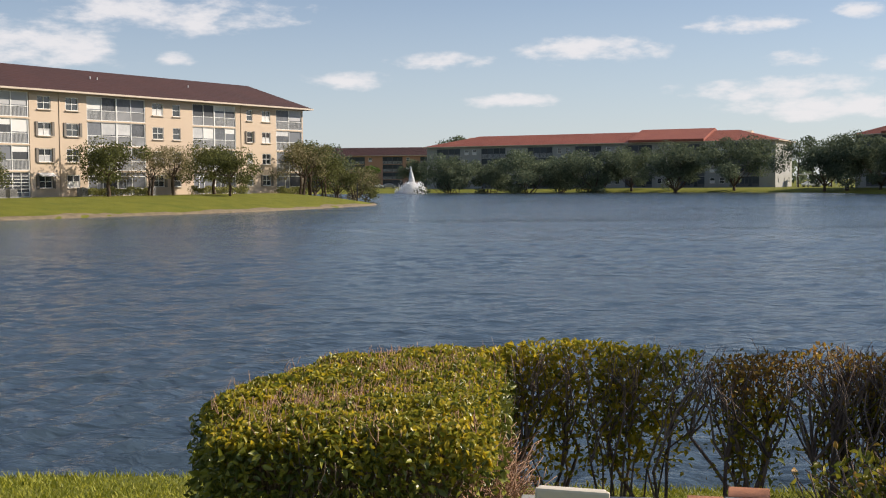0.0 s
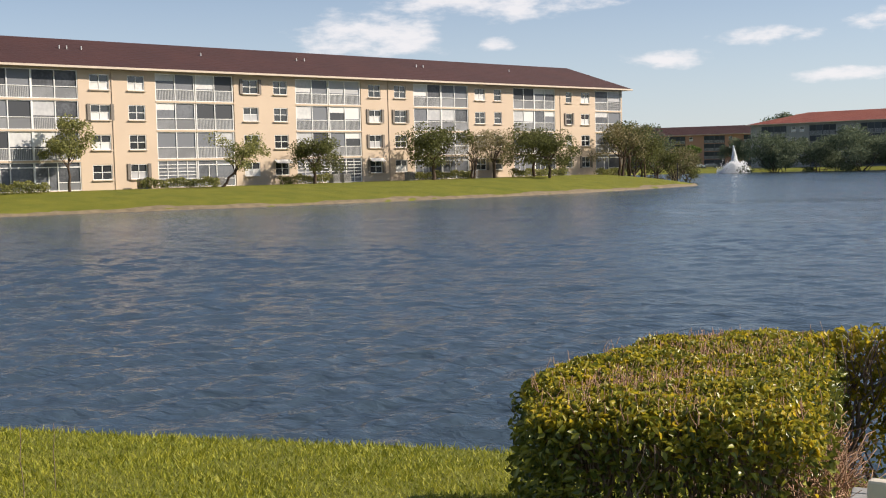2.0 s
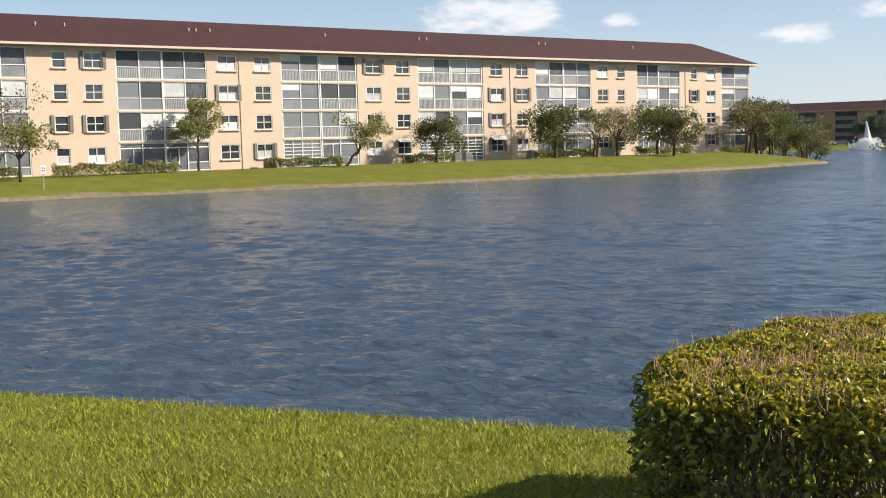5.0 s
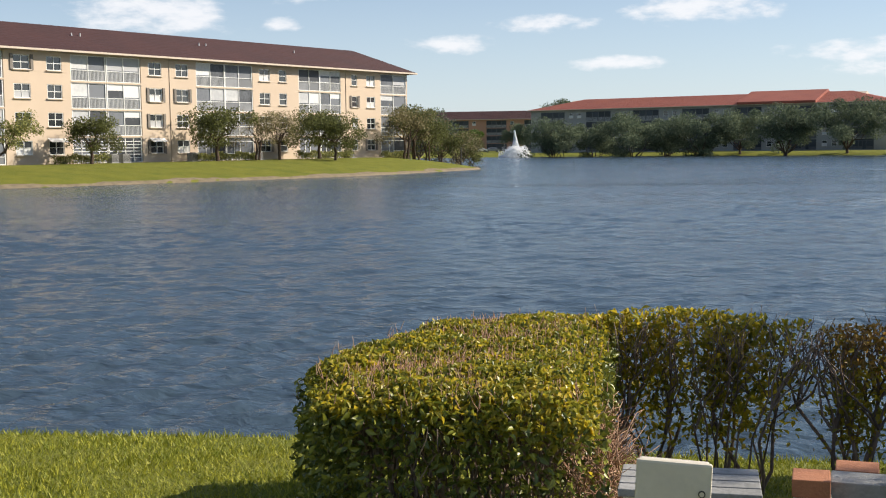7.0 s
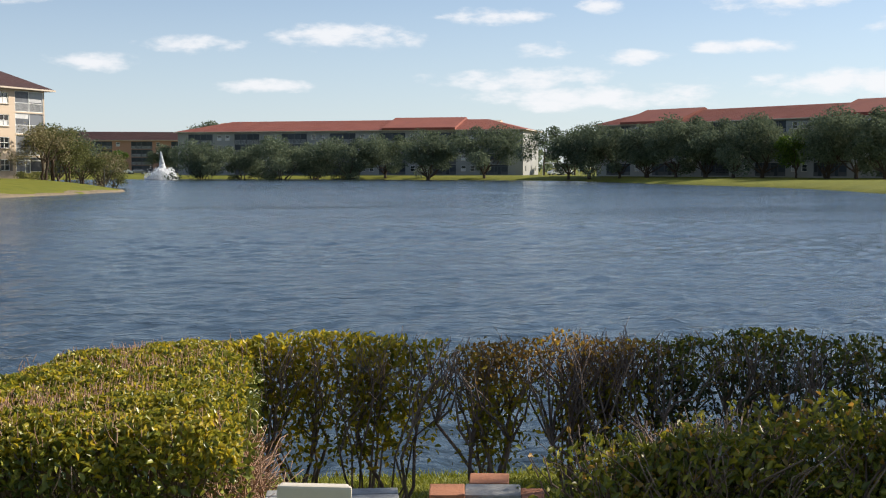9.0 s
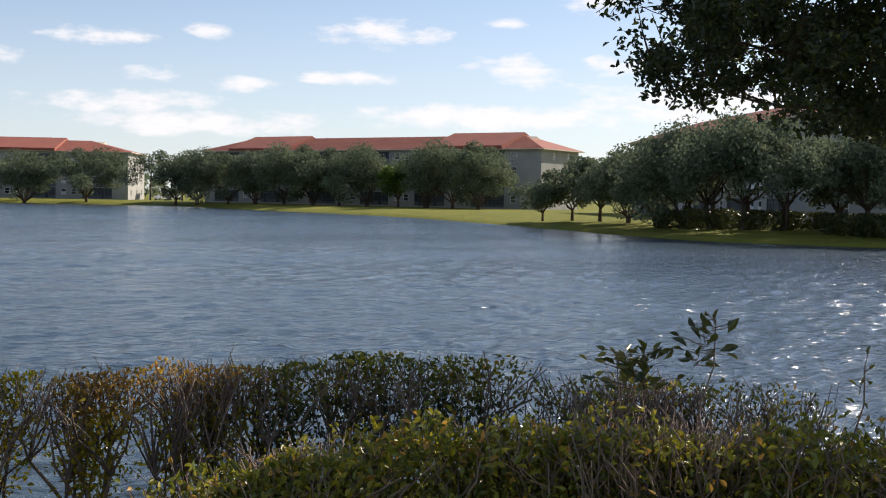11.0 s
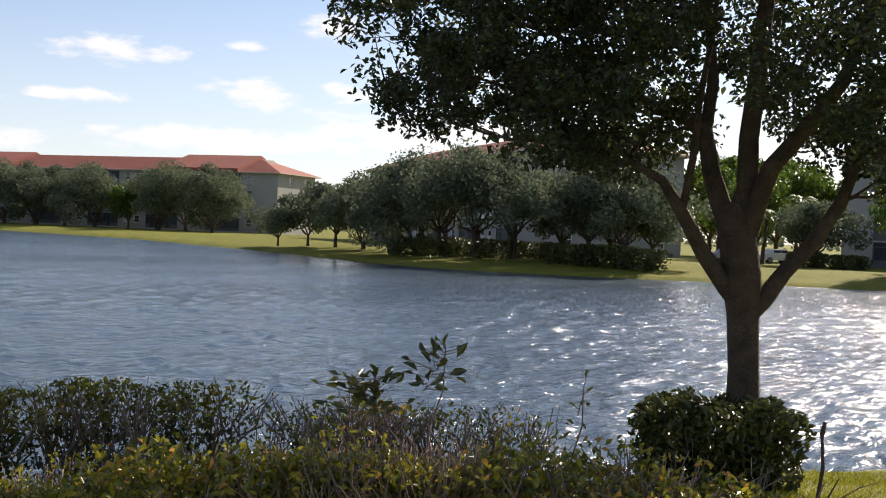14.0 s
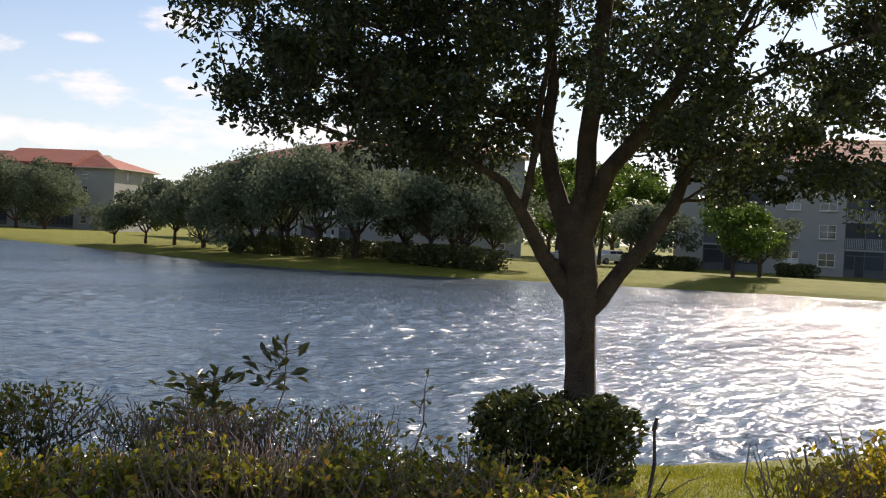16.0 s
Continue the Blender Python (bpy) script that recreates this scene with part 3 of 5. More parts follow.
def bay_meshes(w, h, style, plain=False):
    """One screened balcony opening, w wide and h high: frame, knee panel, screens."""
    key = ("bay", round(w, 1), round(h, 2), style, plain)
    if key not in MESHES:
        t = 0.09
        knee = 1.05
        mid = w * 0.5
        bars = [(0, t, -0.06, 0.06, 0, h), (w - t, w, -0.06, 0.06, 0, h), (t, w - t, -0.06, 0.06, h - 0.07, h), (t, w - t, -0.06, 0.06, 0, 0.06),
                (mid - 0.045, mid + 0.045, -0.05, 0.05, 0.06, h - 0.07)]
        if style == "door":
            bars += [(t, w - t, -0.05, 0.05, 2.02, 2.12), (mid - 0.9, mid - 0.82, -0.05, 0.05, 0.06, 2.02)]
            panel = [(t, mid - 0.9, 0.0, 0.02, 0.06, 0.7), (mid + 0.045, w - t, 0.0, 0.02, 0.06, 0.7)]
            bars += [(t, mid - 0.9, -0.05, 0.05, 0.7, 0.77), (mid + 0.045, w - t, -0.05, 0.05, 0.7, 0.77)]
        elif style == "lattice":
            bars += [(t, w - t, -0.05, 0.03, z, z + 0.07) for z in (0.45, 0.78, 1.1, 1.43, 1.76, 2.08)]
            bars += [(w * k - 0.03, w * k + 0.03, -0.05, 0.03, 0.06, h - 0.07) for k in (0.25, 0.75)]
            panel = [(t, w - t, 0.02, 0.04, 0.06, 0.45)]
        else:
            bars += [(t, w - t, -0.06, 0.06, knee - 0.03, knee + 0.03)]
            panel = [(t, mid - 0.045, 0.0, 0.02, 0.06, knee - 0.04), (mid + 0.045, w - t, 0.0, 0.02, 0.06, knee - 0.04)]
        slats = []
        if style == "slat":
            n = int((w - 2 * t) / 0.16)
            slats = [(t + i * 0.16, t + i * 0.16 + 0.05, -0.03, -0.004, 0.06, knee - 0.04) for i in range(n)]
        z0 = 0.06 if style in ("door", "lattice") else knee + 0.03
        scr = [(t, mid - 0.045, 0.025, 0.035, z0, h - 0.07), (mid + 0.045, w - t, 0.025, 0.035, z0, h - 0.07)]
        MESHES[key] = (boxes_mesh("screen_frame", bars, M["bronze" if plain else "white"]), [boxes_mesh("knee_panel", [p], M["bronze" if plain else "rail_panel"]) for p in panel],
                       [boxes_mesh("screen", [s], M["dark_screen" if plain else "screen"]) for s in scr], boxes_mesh("baluster", slats, M["baluster"]) if slats else None,
                       [boxes_mesh("blind", [(s[0], s[1], 0.08, 0.10, h - 0.07 - (h - 1.2) * f, h - 0.07)], M["blind"]) for s in scr for f in (0.45, 0.95)])
    return MESHES[key]


def add_bay(parent, x, z, w, h, rng, ground=False, plain=False):
    style = (rng.choice(["door", "door", "door", "lattice"]) if ground else rng.choice(["panel", "slat", "slat"]))
    fr, panels, scr, slats, blinds = bay_meshes(w, h, str(style), plain)
    o = new("balcony")
    o.parent = parent
    o.matrix_basis = Matrix.Translation((x, 0.10, z))
    part_mesh("screen_frame", fr, o, "dark aluminium screen frame" if plain else "white aluminium screen frame")
    for p in panels:
        part_mesh("knee_panel", p, o)
    if slats:
        part_mesh("baluster", slats, o, kind="stuff")
    for i, s in enumerate(scr):
        r = rng.random()
        if r < 0.48 and not plain and not ground:
            part_mesh("blind", blinds[2 * i + (0 if r < 0.16 else 1)], o, "pale drawn blind", m=Matrix.Translation((0, -0.06, 0)))
        part_mesh("screen", s, o)


def apartment_house(name, label, m, length, depth, bays, windows, wall_mat, roof_mat, seed, storeys=4, sh=2.68, z_first=0.0, eave=10.9, rise=2.55,
                    over=1.0, steps=(), end_windows=True, detail=True, blind=0.4, ends=((0.2,), ())):
    rng = np.random.default_rng(seed)
    house = thing(name, m, label, "apartment building")
    T = 0.30
    # front wall: piers between the openings, and spandrels over and under the windows
    boxes, cuts = [], []
    for x0, x1 in bays:
        n = max(1, round((x1 - x0) / 4.2))
        cuts.append((x0, x1, "bay", n))
    for x0, x1 in windows:
        cuts.append((x0, x1, "win", 1))
    cuts.sort()
    at = 0.0
    for x0, x1, kind, n in cuts:
        boxes.append((at, x0, 0, T, -0.6, eave))
        at = x1
        for k in range(storeys):
            zf = z_first + k * sh
            if kind == "win":
                zw0, zw1 = zf + 0.87, zf + 2.23
                zn = z_first + (k + 1) * sh + 0.87 if k < storeys - 1 else eave
                if k == 0:
                    boxes.append((x0, x1, 0, T, -0.6, zw0))
                boxes.append((x0, x1, 0, T, zw1, zn))
                add_window(house, x0, zw0, x1 - x0, 1.36, rng, shutters=0.3 if detail else 0, blind=blind, awning=detail and k == 0 and int(x0) % 3 == 1)
            else:
                zn = zf + sh if k < storeys - 1 else eave
                if k == 0:
                    boxes.append((x0, x1, 0, T, -0.6, zf))
                boxes.append((x0, x1, -0.03, T, zf + sh - 0.17, zn) if k < storeys - 1 else (x0, x1, 0, T, zf + sh - 0.17, zn))
                w = (x1 - x0) / n
                for i in range(n):
                    add_bay(house, x0 + i * w, zf, w, sh - 0.17, rng, ground=(k == 0), plain=not detail)
    boxes.append((at, length, 0, T, -0.6, eave))
    part_mesh("wall", boxes_mesh("front_wall", boxes, wall_mat), house, "stuccoed front wall")
    # balcony backs, so that the recesses have depth
    part_mesh("wall", boxes_mesh("inner_wall", [(T, length - T, 2.0, 2.2, -0.6, eave)], wall_mat), house)
    slabs = [(x0, x1, T, 2.0, z_first + k * sh - 0.17, z_first + k * sh) for x0, x1 in bays for k in range(1, storeys)]
    part_mesh("floor_slab", boxes_mesh("floor_slab", slabs, wall_mat), house)
    # end walls with their windows, and the back
    for side, x in (("left", 0.0), ("right", length - T)):
        spots = ends[0 if side == "left" else 1]
        bx, y = [], T + 0.003
        for f in sorted(spots):
            y0 = f * depth
            y1 = y0 + 1.2
            bx.append((x, x + T, y, y0, -0.6, eave))
            y = y1
            for k in range(storeys):
                zf = z_first + k * sh
                zn = zf + sh + 0.87 if k < storeys - 1 else eave
                if k == 0:
                    bx.append((x, x + T, y0, y1, -0.6, zf + 0.87))
                bx.append((x, x + T, y0, y1, zf + 2.23, zn))
                fr, si, p1, p2, s1, s2 = window_meshes(1.2, 1.36, "clear")
                o = new("window")
                o.parent = house
                if side == "right":
                    o.matrix_basis = Matrix.Translation((x + T - 0.14, y0, zf + 0.87)) @ Matrix.Rotation(radians(90), 4, "Z")
                else:
                    o.matrix_basis = Matrix.Translation((x + 0.14, y1, zf + 0.87)) @ Matrix.Rotation(radians(-90), 4, "Z")
                part_mesh("frame", fr, o)
                part_mesh("pane", p1, o)
                part_mesh("pane", p2, o)
        bx.append((x, x + T, y, depth, -0.6, eave))
        part_mesh("wall", boxes_mesh("end_wall", bx, wall_mat), house)
    part_mesh("wall", boxes_mesh("back_wall", [(T, length - T, depth - T, depth, -0.6, eave)], wall_mat), house)
    hip_roof(house, 0, length, depth, eave, rise, over, roof_mat, steps, gablets=not detail)
    return house


# the peach house across the water
A_C, A_D = Vector((-38.23, 121.22, 0.72)), Vector((0.5612, 0.8277, 0))
S0 = -62.0


def on_a(s, off=0.0, z=None):
    """A place along the peach house's front: s along it, off metres out from it."""
    p = A_C + A_D * s + Vector((A_D.y, -A_D.x, 0)) * off
    p.z = gz(p.x, p.y) if z is None else z
    return p


_o = A_C + A_D * S0
peach_house = apartment_house("apartment_house", "long four-storey peach stucco apartment house with a maroon hipped roof", frame_at(_o.x, _o.y, 0.72, A_D.x, A_D.y), 45.3 - S0, 10.0,
                [(a - S0, b - S0) for a, b in ((-54.6, -46.3), (-38.7, -30.2), (-22.6, -14.1), (-6.8, 1.7), (9.1, 17.45), (24.9, 32.3), (39.9, 45.1))],
                [(a - S0, b - S0) for a, b in ((-60.5, -58.9), (-57.2, -55.6), (-44.2, -43.0), (-41.5, -39.9), (-29.1, -27.2), (-25.4, -23.7), (-13.1, -11.3), (-9.5, -7.8), (2.7, 4.4),
                                               (6.3, 8.0), (18.5, 20.2), (21.65, 22.9), (34.3, 35.4), (37.15, 38.8))],
                M["stucco"], M["maroon_roof"], 3, eave=10.85, rise=2.95, over=1.0, ends=((), (0.35, 0.7)), blind=0.45)

# vent pipes on its roof and a downpipe on its wall
for q in (-44.5, -42.0, -30.5, -29.8, -28.4, -16.0, -4.6, -3.6, 12.0, 13.0, 27.0):
    part_mesh("roof_vent", boxes_mesh("roof_vent", [(q - S0 - 0.045, q - S0 + 0.045, 2.6, 2.69, 12.4, 12.95)], M["baluster"]), peach_house, "thin pale roof vent pipe")
for q in (-27.0, 5.4, 33.2):
    part_mesh("downpipe", boxes_mesh("downpipe", [(q - S0, q - S0 + 0.09, -0.075, -0.004, -0.5, 10.8)], M["stucco"]), peach_house)

# the grey house beyond the fountain
apartment_house("apartment_house", "long grey four-storey apartment house with a red tiled roof, in shade", frame_at(7.1, 327.6, 0.1, 0.883, -0.469), 93, 22,
                [(3 + i * 13.2, 10 + i * 13.2) for i in range(7)], [(11.3 + i * 13.2, 12.5 + i * 13.2) for i in range(6)] + [(13.6 + i * 13.2, 14.8 + i * 13.2) for i in range(6)],
                M["grey_stucco"], M["red_roof"], 5, eave=11.2, rise=3.0, over=0.9, steps=((57, 76, 0.6),), detail=False, ends=((), (0.15, 0.5, 0.8)))

# the second red-roofed house
apartment_house("apartment_house", "grey four-storey apartment house with stepped red tiled roof", frame_at(96.3, 252, 0.2, 0.422, -0.907), 83.7, 15,
                [(3 + i * 13.2, 10 + i * 13.2) for i in range(6)], [(11.3 + i * 13.2, 12.5 + i * 13.2) for i in range(6)] + [(13.6 + i * 13.2, 14.8 + i * 13.2) for i in range(5)],
                M["grey_stucco"], M["red_roof"], 7, eave=10.9, rise=2.9, over=0.9, steps=((8, 24, 0.5), (60, 76, 0.6)), detail=False, ends=((), (0.3, 0.7)))

# the third house, behind the waterside trees
apartment_house("apartment_house", "pale grey four-storey apartment house with a red roof behind dense trees", frame_at(125.8, 144, -0.05, -0.44, -0.9), 70, 16,
                [(4 + i * 13, 10.5 + i * 13) for i in range(5)], [(11.8 + i * 13, 13 + i * 13) for i in range(4)] + [(14.2 + i * 13, 15.4 + i * 13) for i in range(4)],
                M["grey_stucco"], M["red_roof"], 9, eave=11.0, rise=3.0, over=0.9, detail=False, ends=((), (0.12, 0.45, 0.8)))

# the fourth house, at the water's bend
apartment_house("apartment_house", "pale grey four-storey apartment house with dark screened balconies", frame_at(110.5, 56.2, -0.05, 0.18, -0.984), 62, 14,
                [(3.0, 9.0), (16.6, 24), (36, 43), (50, 57)], [(11.0, 12.4), (14.2, 15.8), (29, 30.5), (32, 34)],
                M["grey_stucco"], M["red_roof"], 11, eave=10.9, rise=2.8, over=0.9, detail=False)

# the far pinkish house behind the fountain
apartment_house("apartment_house", "far brownish pink apartment house with a brown roof", frame_at(-62, 425, 0.2, 0.995, -0.08), 84, 14,
                [(3 + i * 13.2, 10 + i * 13.2) for i in range(6)], [(11.3 + i * 13.2, 12.5 + i * 13.2) for i in range(6)],
                M["pink_stucco"], M["maroon_roof"], 13, eave=11.0, rise=3.0, over=0.9, detail=False)


# ------------------------------------------------------------------ trees
def limb(p, q, r0, r1, rng, n=5, wob=0.06):
    p, q = Vector(p), Vector(q)
    L = (q - p).length
    out = []
    for i in range(n + 1):
        f = i / n
        o = Vector(rng.normal(size=3)) * wob * L * math.sin(math.pi * f) * 0.6
        out.append((p.lerp(q, f) + o, r0 + (r1 - r0) * f))
    return out


def crown_points(rng, n, clumps, spread):
    """Points gathered in clumps, thinner towards the outside of each."""
    k = rng.integers(0, len(clumps), n)
    c = np.array([c for c, r in clumps])[k]
    r = np.array([r for c, r in clumps])[k]
    d = rng.normal(size=(n, 3))
    d /= np.linalg.norm(d, axis=1)[:, None]
    q = rng.uniform(0.15, 1.0, n) ** 0.5
    d[:, 2] *= 0.75
    return c + d * (r * q)[:, None] * spread, d


def tree_meshes(key, height, radius, clear, leaf, n, seed, sparse=False, lean=0.0, stems=1, leaf_size=0.2):
    rng = np.random.default_rng(seed)
    lines = []
    top = Vector((lean, 0, clear))
    clumps = []
    for s in range(stems):
        off = Vector((0.25 * s, 0.2 * s, 0))
        lines.append(limb(off, top + off * 2, 0.045 * radius + 0.05, 0.03 * radius + 0.03, rng, 4, 0.05))
        nl = 7 if stems == 1 else 5
        for i in range(nl):
            a = 2 * math.pi * (i + rng.uniform(0, 0.6)) / nl
            e = rng.uniform(0.25, 1.0)
            rr = radius * rng.uniform(0.5, 0.9)
            zc = clear + (height - clear) * e * 0.88
            rad_here = rr * math.sqrt(max(0.15, 1 - (2 * e - 0.9) ** 2 * 0.6))
            q = Vector((lean * 1.6 + off.x + math.cos(a) * rad_here, off.y + math.sin(a) * rad_here, zc))
            lines.append(limb(top + off * 2 - Vector((lean * 0.1, 0, rng.uniform(0, clear * 0.25))), q, 0.02 * radius + 0.02, 0.008, rng, 4, 0.10))
            for j in range(3):
                c = q + Vector(rng.normal(size=3)) * radius * 0.26
                c.z = min(max(c.z, clear * 0.85), height - radius * 0.15)
                lines.append(limb(q - (q - top) * 0.3, c, 0.02, 0.006, rng, 3, 0.08))
                clumps.append((tuple(c), radius * rng.uniform(0.26, 0.46)))
    if not sparse:
        clumps.append(((lean * 1.5, 0, clear + (height - clear) * 0.55), radius * 0.55))
        clumps.append(((lean * 1.5, 0, height - radius * 0.4), radius * 0.4))
    pts, d = crown_points(rng, n, clumps, 1.0)
    pts += rng.normal(size=pts.shape) * 0.08
    return tubes_mesh("trunk", lines, M["bark"], 6), leaves_mesh("crown", pts, leaf_size, leaf, rng, up=0.1, aspect=0.6, simple=True)


TREE_KINDS = {}


def plant_tree(kind, x, y, scale, turn, label, group, base=None):
    trunk, crown = TREE_KINDS[kind]
    z = gz(x, y) - 0.05 if base is None else base
    t = thing("tree", Matrix.Translation((x, y, z)) @ Matrix.Rotation(radians(turn), 4, "Z") @ Matrix.Scale(scale, 4), label, "tree", group)
    part_mesh("trunk", trunk, t)
    part_mesh("crown", crown, t)
    return t


TREE_KINDS["airy"] = tree_meshes("airy", 5.0, 2.2, 1.9, M["tree_leaf"], 2200, 22, leaf_size=0.24)
TREE_KINDS["bare"] = tree_meshes("bare", 5.4, 2.8, 2.1, M["pale_leaf"], 3000, 23, sparse=True, stems=2, leaf_size=0.18)
TREE_KINDS["leaning"] = tree_meshes("leaning", 5.0, 2.4, 1.6, M["tree_leaf"], 2600, 25, sparse=True, lean=-1.4, leaf_size=0.22)
TREE_KINDS["slim"] = tree_meshes("slim", 6.9, 2.0, 2.5, M["tree_leaf"], 4200, 31, leaf_size=0.22)
TREE_KINDS["spread"] = tree_meshes("spread", 4.6, 2.9, 1.9, M["olive_leaf"], 6500, 32, leaf_size=0.2)
TREE_KINDS["clump"] = tree_meshes("clump", 6.6, 2.7, 2.7, M["olive_leaf"], 3600, 33, stems=2, leaf_size=0.24)
TREE_KINDS["dome"] = tree_meshes("dome", 9.8, 6.0, 0.9, M["far_leaf"], 11000, 26, leaf_size=0.40)
TREE_KINDS["dome_b"] = tree_meshes("dome_b", 9.2, 5.6, 0.8, M["far_leaf"], 9500, 27, leaf_size=0.38, stems=2)
TREE_KINDS["bright"] = tree_meshes("bright", 7.8, 3.8, 1.6, M["bright_leaf"], 6500, 28, leaf_size=0.40)
TREE_KINDS["shade"] = tree_meshes("shade", 9.0, 4.8, 2.3, M["far_leaf"], 8500, 30, leaf_size=0.36, stems=2)
TREE_KINDS["small"] = tree_meshes("small", 5.4, 3.4, 1.3, M["far_leaf"], 5500, 29, leaf_size=0.34)

G1 = "trees on the lawn before the peach house"
for kind, s, off, scale, turn, label in (
        ("slim", -32.6, 2.6, 1.0, 20, "slender light green tree against the peach house"),
        ("leaning", -19.6, 6.0, 0.95, 200, "small leaning tree with thin foliage on the lawn"),
        ("spread", -7.7, 4.0, 0.98, 40, "low dark green spreading tree near the peach house"),
        ("spread", 7.3, 5.0, 1.22, 110, "broad green tree before the screened balconies"),
        ("bare", 14.9, 3.0, 0.92, 10, "half-bare forked tree with sparse pale leaves"),
        ("bare", 14.5, 7.0, 0.95, 75, "half-bare pale tree on the lawn"),
        ("spread", 24.0, 4.0, 1.22, 200, "dark green tree beside a half-bare one"),
        ("spread", 20.6, 9.5, 1.05, 310, "dark green upright tree near the bank"),
        ("airy", -48.9, 5.0, 1.0, 260, "small green tree near the end of the peach house"),
        ("bare", -52.5, 6.0, 1.35, 130, "pale thin tree before the balconies"),
):
    p = on_a(s, off)
    plant_tree(kind, p.x, p.y, scale, turn, label, G1)
G2 = "trees past the end of the peach house"
for i, (az, d, kind, scale) in enumerate(((-4.75, 152, "bare", 1.15), (-4.3, 156, "clump", 1.08), (-3.6, 160, "clump", 0.95), (-3.0, 166, "clump", 1.08), (-2.3, 170, "bare", 1.25), (-1.7, 174, "clump", 0.9),
                                          (-4.1, 242, "shade", 1.35), (3.1, 365, "dome", 1.55), (-1.5, 395, "bright", 0.9), (0.6, 372, "dome_b", 0.9))):
    p = spot(az, d)
    plant_tree(kind, p.x, p.y, scale, 67 * i, "olive green tree in a clump on the point of the lawn", G2)
G3 = "dark trees before the grey house"
for i, az in enumerate((2.3, 4.2, 6.0, 7.6, 9.2, 10.9, 12.9, 14.8, 15.6)):
    d = 300 - az * 1.2 + (8 if i % 2 else 0)
    if i in (7,):
        continue
    p = spot(az, d - 14)
    plant_tree("dome" if i % 3 else "dome_b", p.x, p.y, (1.16, 1.0, 1.2, 1.06)[i % 4], 41 * i, "dark shaded round tree along the far shore", G3)
G4 = "dark trees before the second house"
for i, az in enumerate((19.6, 20.6, 22.0, 23.3, 24.6, 25.9, 27.2, 28.5, 30.0, 31.4, 32.6, 33.8)):
    f = (az - 20.9) / 15.8
    d = 262 - 52 * f - 16
    p = spot(az, d)
    plant_tree(("dome", "dome_b", "bright")[i % 3] if i in (8,) else ("dome", "dome_b")[i % 2], p.x, p.y, (1.10, 1.16, 1.0)[i % 3], 53 * i, "dark shaded tree on the far bank", G4)
G5 = "trees before the third house"
for i, (az, d, k, sc) in enumerate(((36.9, 128, "small", 0.75), (38.3, 126, "small", 0.95), (39.6, 122, "small", 1.15), (40.9, 116, "dome_b", 0.72), (42.2, 110, "dome", 0.80), (43.4, 104, "dome_b", 0.88), (44.8, 100, "shade", 0.95),
                                    (46.4, 97, "shade", 0.98), (48.0, 96, "shade", 0.85), (50.4, 98, "small", 1.15), (51.6, 92, "shade", 0.86), (53.4, 91, "shade", 0.80), (54.6, 96, "small", 1.1), (52.6, 102, "shade", 0.70))):
    p = spot(az, d)
    plant_tree(k, p.x, p.y, sc, 71 * i, "dense grey-green tree shading the waterside house", G5)
G6 = "trees by the fourth house"
for i, (az, d, k, sc) in enumerate(((57.2, 158, "bright", 1.6), (58.6, 150, "bright", 1.5), (59.3, 128, "bright", 1.15), (60.2, 152, "bright", 1.55), (61.4, 140, "bright", 1.3), (61.9, 112, "small", 1.05), (65.8, 94, "bright", 0.80), (67.0, 98, "small", 0.85))):
    p = spot(az, d)
    plant_tree(k, p.x, p.y, sc, 37 * i, "sunlit bright green tree by the waterside", G6)


